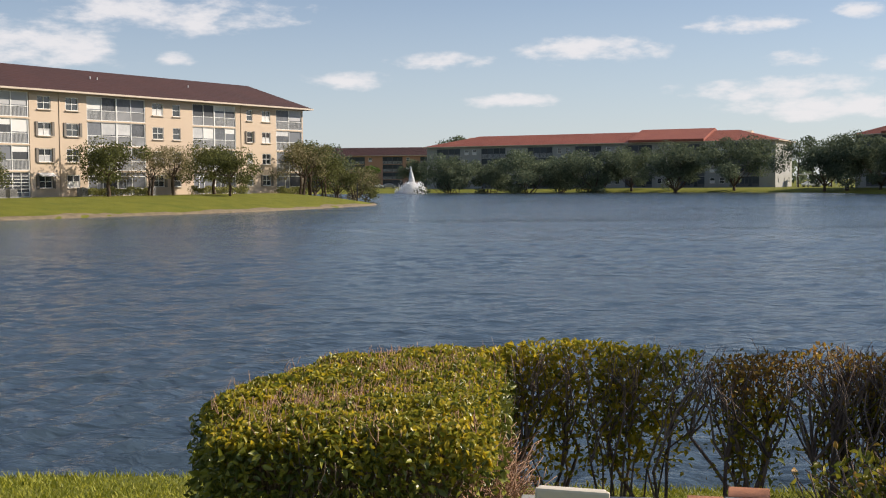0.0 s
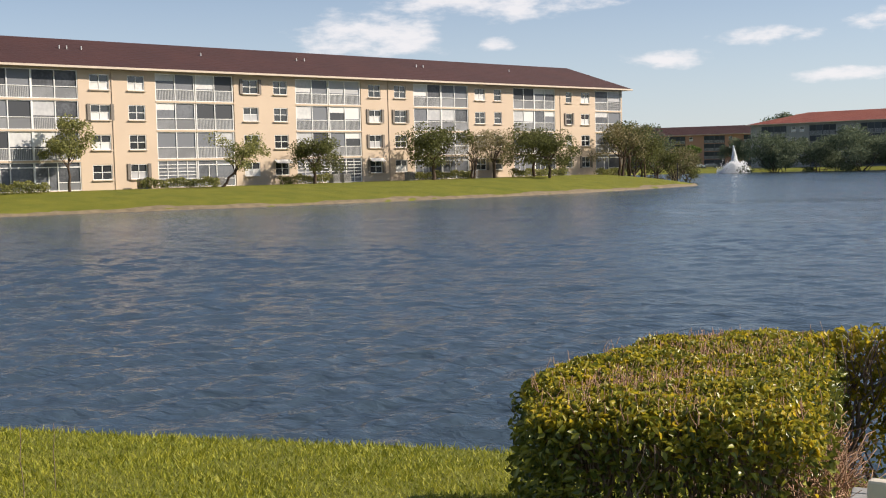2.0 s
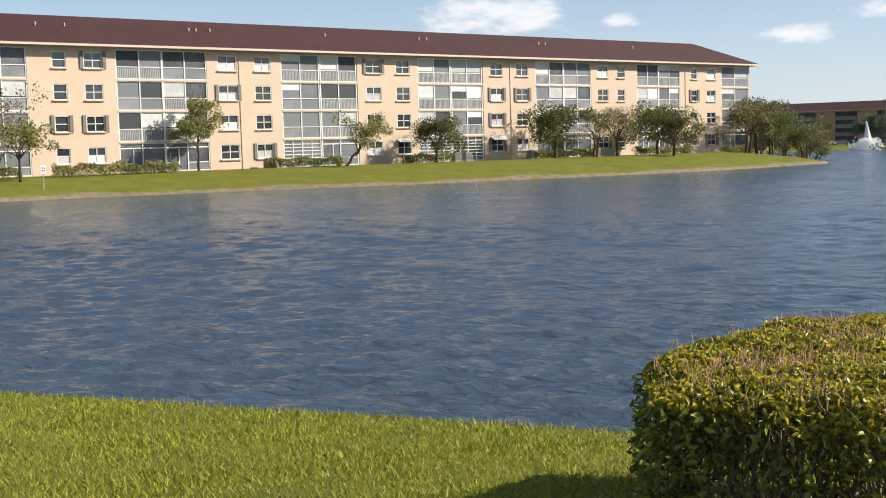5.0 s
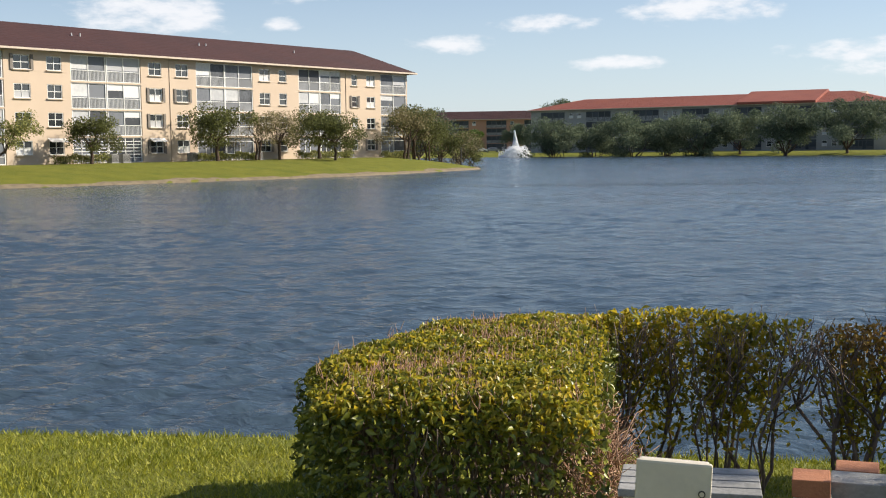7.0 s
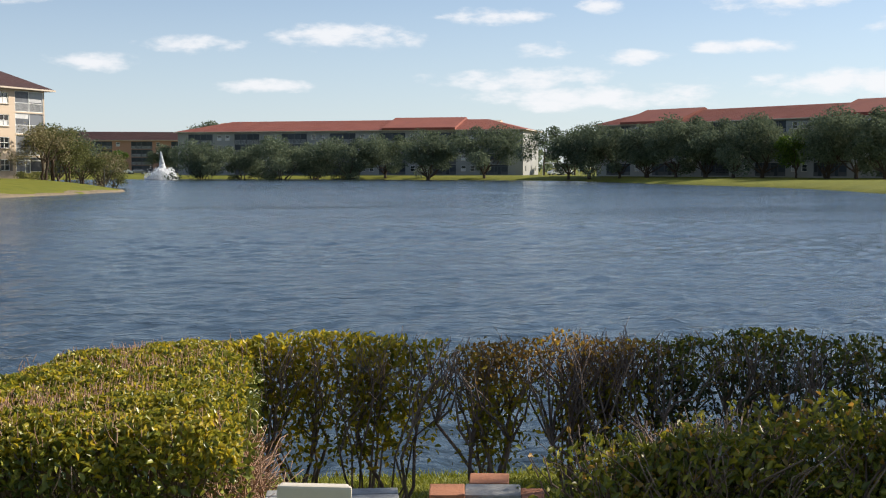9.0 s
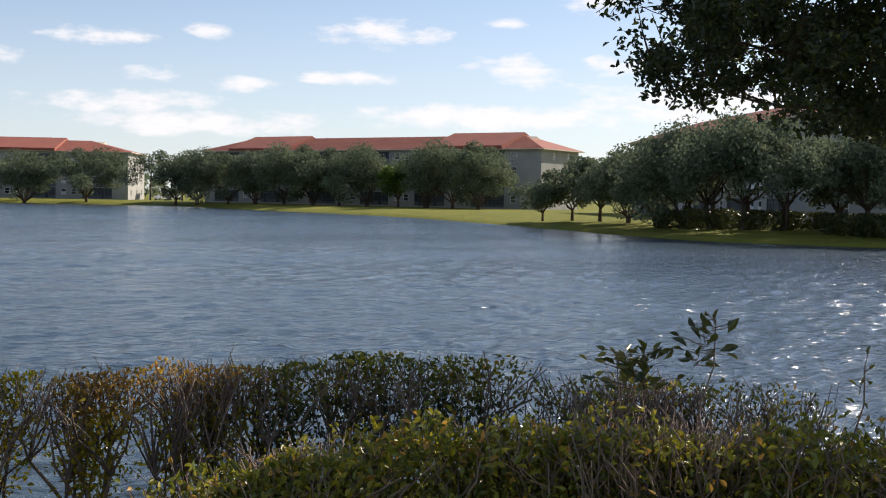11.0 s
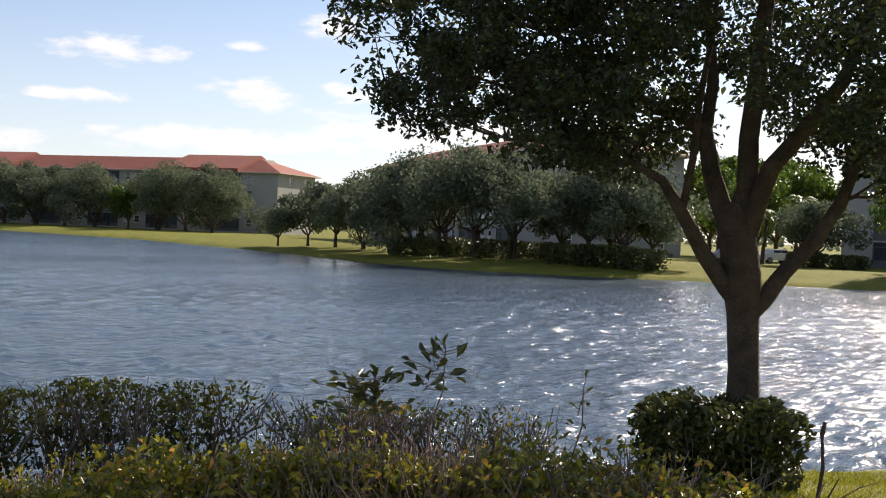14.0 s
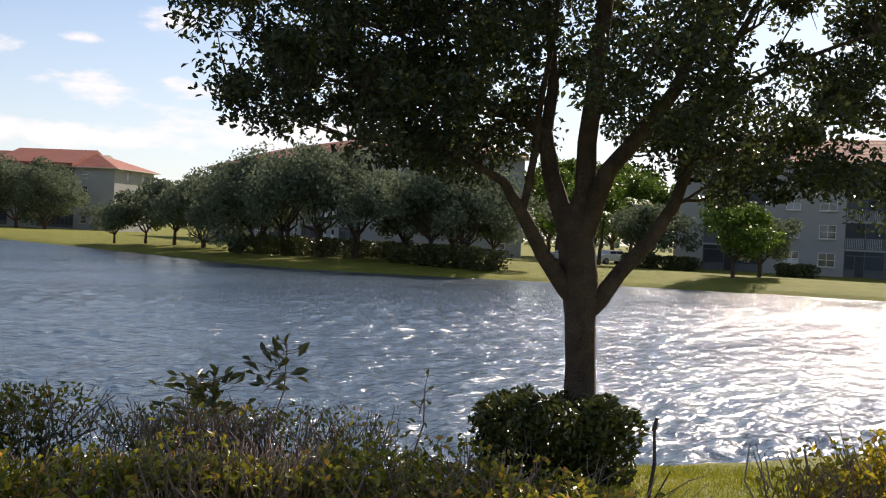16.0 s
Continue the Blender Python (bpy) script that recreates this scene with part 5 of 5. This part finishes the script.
# ------------------------------------------------------------------ grass
def grass():
    rng = np.random.default_rng(91)
    n = 260000
    az = np.radians(rng.uniform(-46, 80, n))
    d = 3.2 + 11.5 * rng.random(n) ** 0.8
    x, y = d * np.sin(az), d * np.cos(az)
    sd = shore_distance(x, y)
    # only the open stretches: left of the block, between it and the row, and by the oak
    k = (sd > 0.08) & ((x < 0.9) | (sd < 4.5))
    x, y, sd, d = x[k], y[k], sd[k], d[k]
    n = len(x)
    z = ground_z(x, y) - 0.008
    h = rng.uniform(0.025, 0.06, n) * (1 + 0.4 * (sd < 0.4))
    w = rng.uniform(0.003, 0.006, n) + d * 0.0003
    a = rng.uniform(0, 6.283, n)
    lean = rng.normal(size=(n, 2)) * 0.55
    v = np.empty((n, 3, 3))
    v[:, 0] = np.stack([x - np.cos(a) * w, y - np.sin(a) * w, z], 1)
    v[:, 1] = np.stack([x + np.cos(a) * w, y + np.sin(a) * w, z], 1)
    v[:, 2] = np.stack([x + lean[:, 0] * h, y + lean[:, 1] * h, z + h], 1)
    me = bpy.data.meshes.new("grass")
    me.vertices.add(n * 3)
    me.vertices.foreach_set("co", v.reshape(-1))
    me.loops.add(n * 3)
    me.loops.foreach_set("vertex_index", np.arange(n * 3))
    me.polygons.add(n)
    me.polygons.foreach_set("loop_start", np.arange(n) * 3)
    me.materials.append(M["blade"])
    me.update()
    tagged(new("grass", me), "short green lawn grass blades", "grass", kind="stuff")


grass()


# ------------------------------------------------------------------ things by the peach house
def low_hedge(s0, s1, off, h, seed, label, mat="tree_leaf"):
    rng = np.random.default_rng(seed)
    p = on_a((s0 + s1) / 2, off)
    L = s1 - s0
    t = thing("shrub_row", frame_at(p.x, p.y, p.z, A_D.x, A_D.y), label, "shrub", "shrubs along the peach house")
    n = int(900 * L / 3 * h)
    x = rng.uniform(-L / 2, L / 2, n)
    top = h * (0.82 + 0.14 * np.sin(x * 2.1 + seed) + 0.08 * np.sin(x * 5.3))
    pts = np.stack([x, rng.normal(size=n) * 0.3, top * rng.uniform(0, 1, n) ** 0.6], 1)
    part_mesh("foliage", leaves_mesh("foliage", pts, 0.20, M[mat], rng, up=0.2, aspect=0.6, simple=True), t, kind="stuff")
    lines = [limb((q, rng.normal() * 0.1, -0.05), (q + rng.normal() * 0.2, rng.normal() * 0.2, h * 0.7), 0.02, 0.008, rng, 3, 0.1) for q in np.linspace(-L / 2 + 0.2, L / 2 - 0.2, max(3, int(L * 1.5)))]
    part_mesh("brushwood", tubes_mesh("brushwood", lines, M["stem"], 5), t, kind="stuff")


for s0, s1, off, h, seed, label in ((-45.5, -34.5, 2.6, 1.15, 1, "long clipped green hedge before the ground floor screens"), (-25.6, -17.5, 2.0, 1.0, 2, "uneven green shrubs under the balconies"),
                                    (-10.5, -4.5, 2.2, 1.0, 3, "dark green clipped shrubs by the patio"), (7.2, 15.4, 2.2, 1.0, 4, "dark rounded shrubs at the patio's edge"),
                                    (22.0, 31.5, 2.4, 1.0, 5, "dark clipped shrubs under the trees"), (37.8, 43.5, 1.8, 1.1, 6, "dark shrubs at the end of the house"),
                                    (-57, -48, 2.2, 1.0, 7, "green shrubs along the wall")):
    low_hedge(s0, s1, off, h, seed, label)


def condenser(s, off):
    p = on_a(s, off)
    t = thing("air_conditioner", frame_at(p.x, p.y, p.z, A_D.x, A_D.y), "grey outdoor air conditioner on a pad by the wall", "air conditioner", "air conditioners by the peach house")
    part("casing", box_bm(-0.42, 0.42, -0.42, 0.42, 0.06, 0.9, 0.03), M["concrete"], t)
    part("pad", box_bm(-0.55, 0.55, -0.55, 0.55, -0.06, 0.06, 0.01), M["concrete"], t)
    part_mesh("grille", boxes_mesh("grille", [(-0.36, 0.36, -0.44, -0.424, 0.16 + i * 0.09, 0.20 + i * 0.09) for i in range(8)], M["dark"]), t)
    bm = bmesh.new()
    bmesh.ops.create_cone(bm, cap_ends=True, segments=20, radius1=0.33, radius2=0.30, depth=0.05, matrix=Matrix.Translation((0, 0, 0.925)))
    part("fan_guard", bm, M["dark"], t)


for s, off in ((-3.4, 1.6), (-2.1, 1.7), (-24.9, 1.3), (-17.0, 1.4), (7.0, 1.5), (16.2, 1.8), (31.9, 1.6)):
    condenser(s, off)


def lawn_sign():
    p = on_a(-48.6, 9.5)
    t = thing("lawn_sign", frame_at(p.x, p.y, p.z, A_D.x, A_D.y), "small white sign on a thin post on the bank", "sign")
    part("post", box_bm(-0.04, 0.04, -0.03, 0.03, -0.2, 1.2, 0.008), M["concrete"], t)
    part("board", box_bm(-0.2, 0.2, -0.06, -0.031, 1.2, 1.85, 0.01), M["white"], t)
    part_mesh("marking", boxes_mesh("marking", [(-0.14, 0.14, -0.066, -0.061, 1.33 + i * 0.12, 1.38 + i * 0.12) for i in range(4)], M["dark"]), t, "plain dark bars")


lawn_sign()


def lawn_post(az, d, h, label, mat):
    p = spot(az, d)
    z = gz(p.x, p.y)
    t = thing("post", Matrix.Translation((p.x, p.y, z)), label, "post")
    bm = bmesh.new()
    bmesh.ops.create_cone(bm, cap_ends=True, segments=12, radius1=0.07, radius2=0.06, depth=h + 0.2, matrix=Matrix.Translation((0, 0, h / 2 - 0.1)))
    part("shaft", bm, mat, t)
    bm = bmesh.new()
    bmesh.ops.create_uvsphere(bm, u_segments=12, v_segments=8, radius=0.085, matrix=Matrix.Translation((0, 0, h)))
    part("cap", bm, mat, t)


lawn_post(-2.08, 152, 2.2, "dark post standing near the water on the point", M["dark"])


# ------------------------------------------------------------------ parked cars and far odds and ends
def car(az, d, turn, mat, label):
    p = spot(az, d)
    z = gz(p.x, p.y)
    t = thing("car", Matrix.Translation((p.x, p.y, z)) @ Matrix.Rotation(radians(turn), 4, "Z"), label, "car", "parked cars")
    prof = [(-2.2, 0.35), (-2.2, 0.80), (-1.9, 0.92), (-1.35, 0.98), (-0.75, 1.42), (0.75, 1.45), (1.45, 1.0), (2.1, 0.88), (2.25, 0.7), (2.25, 0.35)]
    bm = bmesh.new()
    L = [bm.verts.new((x, -0.85 if zz < 1.1 else -0.68, zz)) for x, zz in prof]
    R_ = [bm.verts.new((x, 0.85 if zz < 1.1 else 0.68, zz)) for x, zz in prof]
    bm.faces.new(L)
    bm.faces.new(R_[::-1])
    for i in range(len(prof)):
        j = (i + 1) % len(prof)
        bm.faces.new((L[j], L[i], R_[i], R_[j]))
    bmesh.ops.recalc_face_normals(bm, faces=bm.faces)
    bmesh.ops.bevel(bm, geom=list(bm.edges), offset=0.05, segments=2, affect="EDGES")
    part("body", bm, mat, t)
    for sy in (-1, 1):
        part_mesh("side_window", boxes_mesh("side_window", [(-0.85, -0.05, sy * 0.79 - 0.03, sy * 0.79 + 0.03, 1.02, 1.34), (0.05, 0.8, sy * 0.79 - 0.03, sy * 0.79 + 0.03, 1.02, 1.34)], M["glass"]), t)
        for x in (-1.4, 1.4):
            bm = bmesh.new()
            bmesh.ops.create_cone(bm, cap_ends=True, segments=18, radius1=0.33, radius2=0.33, depth=0.22, matrix=Matrix.Translation((x, sy * 0.78, 0.32)) @ Matrix.Rotation(radians(90), 4, "X"))
            w = part("wheel", bm, M["dark"], t)
            bm = bmesh.new()
            bmesh.ops.create_cone(bm, cap_ends=True, segments=14, radius1=0.2, radius2=0.18, depth=0.03, matrix=Matrix.Translation((x, sy * 0.905, 0.32)) @ Matrix.Rotation(radians(90), 4, "X"))
            part("rim", bm, M["car_grey"], w)


for az, d, turn, mat, label in ((19.0, 300, 20, M["car_white"], "white car parked between the houses"), (19.5, 304, 15, M["car_white"], "white car parked under the carport"),
                                (58.2, 122, -25, M["car_grey"], "silver car parked between the waterside houses"), (60.2, 124, -20, M["car_white"], "white car parked between the waterside houses"),
                                (-1.9, 345, 5, M["car_grey"], "silver car parked behind the lake's point"), (-1.2, 346, 5, M["car_white"], "white car parked behind the lake's point"),
                                (-0.6, 347, 5, M["car_grey"], "silver car parked on the far road")):
    car(az, d, turn, mat, label)


def carport(az, d):
    p = spot(az, d)
    t = thing("carport", Matrix.Translation((p.x, p.y, gz(p.x, p.y))) @ Matrix.Rotation(radians(-20), 4, "Z"), "white flat-roofed carport between the houses", "carport")
    part("roof", box_bm(-5, 5, -3, 3, 2.9, 3.2, 0.04), M["white"], t)
    for x in (-4.6, 0, 4.6):
        for y in (-2.7, 2.7):
            part("post", box_bm(x - 0.09, x + 0.09, y - 0.09, y + 0.09, -0.2, 2.9, 0.01), M["white"], t)


carport(19.25, 312)


# ------------------------------------------------------------------ near things on the lawn
def utility_box():
    p = spot(7.42, 4.2)
    z = gz(p.x, p.y)
    top = EYE_Z - 4.2 * math.tan(radians(14.42))
    t = thing("utility_box", Matrix.Translation((p.x, p.y, z)) @ Matrix.Rotation(radians(-8.0), 4, "Z") @ Matrix.Rotation(radians(3.0), 4, "Y"), "beige metal utility box with a round lock standing on the lawn", "utility box")
    h = top - z
    part("casing", box_bm(-0.122, 0.122, -0.02, 0.05, -0.05, h - 0.012, 0.010), M["box_metal"], t)
    part("door", box_bm(-0.130, 0.130, -0.048, -0.022, 0.06, h, 0.010), M["box_metal"], t, "pale beige door panel with rounded corners")
    bm = bmesh.new()
    bmesh.ops.create_cone(bm, cap_ends=True, segments=24, radius1=0.0125, radius2=0.0125, depth=0.008, matrix=Matrix.Translation((0.098, -0.050, h - 0.105)) @ Matrix.Rotation(radians(90), 4, "X"))
    lock = part("lock", bm, M["dark"], t, "round dark lock")
    bm = bmesh.new()
    bmesh.ops.create_cone(bm, cap_ends=True, segments=24, radius1=0.0085, radius2=0.0085, depth=0.010, matrix=Matrix.Translation((0.098, -0.051, h - 0.105)) @ Matrix.Rotation(radians(90), 4, "X"))
    part("lock_face", bm, M["box_metal"], lock)


utility_box()


def slab_bench():
    """Low white slabs behind the box."""
    p = spot(8.5, 5.0)
    z = gz(p.x, p.y)
    top = EYE_Z - 5.0 * math.tan(radians(15.9))
    t = thing("bench", Matrix.Translation((p.x, p.y, z)) @ Matrix.Rotation(radians(-9), 4, "Z"), "low weathered white slatted bench in dappled shade", "bench")
    h = top - z
    for i in range(4):
        y = -0.02 + i * 0.105
        part("slat", box_bm(-0.27, 0.32, y, y + 0.092, h - 0.035, h, 0.006), M["concrete"], t)
    part("front_rail", box_bm(-0.25, 0.30, 0.0, 0.03, h - 0.12, h - 0.037, 0.005), M["box_metal"], t)
    for x in (-0.23, 0.235):
        for y in (0.03, 0.34):
            part("leg", box_bm(x, x + 0.045, y, y + 0.045, -0.05, h - 0.037, 0.005), M["white"], t)


slab_bench()


def paver_stack(az, d, el, w, cols, label):
    p = spot(az, d)
    z = gz(p.x, p.y)
    top = EYE_Z - d * math.tan(radians(el))
    t = thing("paver_stack", Matrix.Translation((p.x, p.y, z)) @ Matrix.Rotation(radians(-az), 4, "Z"), label, "pavers", "stacks of pavers by the hedge")
    h = top - z
    n = max(2, int(h / 0.075))
    for i in range(n):
        z0 = h * i / n
        part("paver", box_bm(-w / 2 + 0.006 * (i % 2), w / 2 - 0.005 * (i % 3), -0.09, 0.1, z0 - (0.05 if i == 0 else 0), z0 + h / n - 0.004, 0.006), M[cols[i % len(cols)] if i < n - 1 else cols[-1]], t)


paver_stack(14.4, 5.2, 14.85, 0.165, ("concrete", "box_metal", "terracotta"), "stack of pale pavers topped by a terracotta one")
paver_stack(16.6, 5.3, 14.85, 0.26, ("box_metal", "concrete", "concrete"), "stack of grey concrete pavers beside the hedge")
paver_stack(16.4, 5.7, 14.35, 0.20, ("terracotta", "terracotta"), "stack of terracotta pavers behind grey ones")
paver_stack(18.5, 5.3, 15.0, 0.12, ("terracotta", "box_metal", "terracotta"), "narrow stack of worn terracotta pavers")


def wire_stake(az, d, h):
    p = spot(az, d)
    z = gz(p.x, p.y)
    t = thing("stake", Matrix.Translation((p.x, p.y, z)), "thin rusty wire stake stuck in the lawn", "stake", "stakes in the lawn")
    rng = np.random.default_rng(int(az * 10) + 500)
    part_mesh("wire", tubes_mesh("wire", [limb((0, 0, -0.05), (0.01, 0, h), 0.003, 0.0026, rng, 5, 0.02)], M["stem"], 6), t)


wire_stake(-33.05, 8.6, 0.52)
wire_stake(-31.6, 9.0, 0.50)


# ------------------------------------------------------------------ shoots above the hedge
def shoot(az, d, el0, el1, n, label, seed, leaf=0.12, side=0.0, mat="dark_leaf", fan=0.12):
    rng = np.random.default_rng(seed)
    p = spot(az, d)
    z0 = gz(p.x, p.y)
    zb, zt = EYE_Z + d * math.tan(radians(el0)), EYE_Z + d * math.tan(radians(el1))
    rt = heading(az + 90)
    t = thing("shoot", Matrix.Translation((p.x, p.y, z0)), label, "plant", "tall shoots in the hedge")
    lines, pts, out = [], [], []
    tip = rt * side + Vector((0, 0, zt - z0))
    lines.append(limb((0, 0, -0.03), tip, 0.010, 0.003, rng, 7, 0.04))
    for i in range(n):
        f = i / max(1, n - 1)
        q = rt * side * f + Vector((0, 0, (zb - z0) + (zt - zb) * f))
        a = rng.uniform(-1, 1)
        e = q + rt * a * fan + Vector((rng.normal() * 0.05, rng.normal() * 0.05, 0.03 + 0.02 * rng.normal()))
        lines.append(limb(q, e, 0.003, 0.0015, rng, 2, 0.05))
        pts.append(tuple(e))
        d3 = (e - q).normalized()
        out.append((d3.x * 3, d3.y * 3, d3.z * 3 + 0.6))
    part_mesh("stalk", tubes_mesh("stalk", lines, M["stem"], 5), t)
    part_mesh("foliage", leaves_mesh("foliage", np.array(pts), leaf, M[mat], rng, up=0.0, out=np.array(out), aspect=0.42), t, kind="stuff")


shoot(44.6, 6.0, -7.4, -5.2, 24, "tall upright shoot with large dark leaves", 101, 0.085, 0.10, fan=0.085)
shoot(42.3, 6.0, -8.3, -6.8, 34, "leafy dark shoot rising from the hedge", 102, 0.08, 0.0, fan=0.13)
shoot(41.6, 6.1, -8.6, -7.0, 26, "dark green leafy shoot beside the tall one", 103, 0.08, -0.06, fan=0.13)
shoot(51.95, 5.6, -8.2, -6.9, 5, "single thin twig with a few leaves", 104, 0.05, 0.02, "hedge_green", fan=0.05)


def dead_stick(az, d, el):
    rng = np.random.default_rng(111)
    p = spot(az, d)
    z0 = gz(p.x, p.y)
    h = EYE_Z + d * math.tan(radians(el)) - z0
    t = thing("dead_stick", Matrix.Translation((p.x, p.y, z0)), "dry forked brown stick standing at the hedge's end", "stick")
    rt = heading(az + 90)
    lines = [limb((0, 0, -0.05), (0, 0, h), 0.016, 0.009, rng, 6, 0.03), limb(Vector((0, 0, h * 0.62)), rt * 0.09 + Vector((0, 0, h * 0.80)), 0.007, 0.003, rng, 3, 0.05),
             limb(Vector((0, 0, h * 0.5)), rt * -0.08 + Vector((0, 0, h * 0.68)), 0.008, 0.004, rng, 3, 0.05), limb((0, 0, h * 0.97), rt * 0.012 + Vector((0, 0, h * 1.03)), 0.014, 0.010, rng, 2, 0.02)]
    part_mesh("wood", tubes_mesh("wood", lines, M["bark"], 6), t)


dead_stick(62.9, 6.2, -8.0)


# ------------------------------------------------------------------ palms and waterside shrubs
def palm(az, d, h, crown, seed, label):
    rng = np.random.default_rng(seed)
    p = spot(az, d)
    t = thing("palm_tree", Matrix.Translation((p.x, p.y, gz(p.x, p.y) - 0.05)), label, "palm", "palms between the houses")
    top = Vector((rng.normal() * 0.2, rng.normal() * 0.2, h))
    part_mesh("trunk", tubes_mesh("trunk", [limb((0, 0, 0), top, 0.20, 0.13, rng, 6, 0.02)], M["bark"], 8), t)
    vs, fs, ribs = [], [], []
    for i in range(26):
        a = 2 * math.pi * i / 26 + rng.uniform(-0.15, 0.15)
        e = rng.uniform(-0.35, 1.1)
        out = Vector((math.cos(a), math.sin(a), 0))
        side = Vector((-math.sin(a), math.cos(a), 0))
        pts = []
        for k in range(9):
            f = k / 8
            pts.append(top + out * crown * f * math.cos(e * (1 - f * 0.4)) + Vector((0, 0, crown * (math.sin(e) * f - 0.75 * f * f))))
        ribs.append([(q, 0.02 * (1 - k / 10)) for k, q in enumerate(pts)])
        for k in range(1, 9):
            for s_ in (-1, 1):
                for u in (0.0, 0.5):
                    q = pts[k - 1].lerp(pts[k], u)
                    L_ = crown * 0.26 * (1 - abs(k / 8 - 0.4))
                    tip = q + side * s_ * L_ * 0.8 + (pts[k] - pts[k - 1]).normalized() * L_ * 0.5 + Vector((0, 0, -0.35 * L_))
                    w = (pts[k] - pts[k - 1]).normalized() * 0.05
                    n = len(vs)
                    vs += [tuple(q - w), tuple(q + w), tuple(tip)]
                    fs.append((n, n + 1, n + 2))
    part_mesh("rib", tubes_mesh("rib", ribs, M["bright_leaf"], 4), t, kind="stuff")
    part_mesh("frond", mesh_of("frond", vs, fs, M["bright_leaf"]), t, "arching green fronds", kind="stuff")


palm(59.6, 116, 4.6, 2.6, 201, "low palm with bright sunlit green fronds")
palm(61.0, 120, 6.2, 2.6, 202, "palm with arching green fronds by the car park")
palm(57.6, 124, 5.6, 2.4, 203, "green palm behind the waterside lawn")
palm(18.45, 292, 7.6, 2.8, 204, "tall palm beside the grey house's end")
palm(19.9, 296, 7.0, 2.6, 205, "palm between the two red-roofed houses")

# the three at 50.8 to 54.0 are added to darken the shaded bank
for i, (az, d, r, h) in enumerate(((43.2, 103, 2.2, 1.5), (44.6, 101, 2.4, 1.6), (46.0, 99, 2.2, 1.4), (47.4, 97, 2.3, 1.5), (49.0, 100, 2.0, 1.3), (50.8, 92, 2.2, 1.5), (52.4, 90.5, 2.3, 1.6), (54.0, 89.5, 2.2, 1.5), (51.2, 106, 2.2, 1.2), (53.0, 110, 2.2, 1.2),
                                   (61.6, 112, 2.0, 1.3), (63.4, 109, 1.8, 1.2), (68.6, 106, 1.8, 1.1))):
    p = spot(az, d)
    bush("dark low shrub by the waterside house", p.x, p.y, r, gz(p.x, p.y), gz(p.x, p.y) + h, 1500, 0.28, M["dark_leaf"], 300 + i)
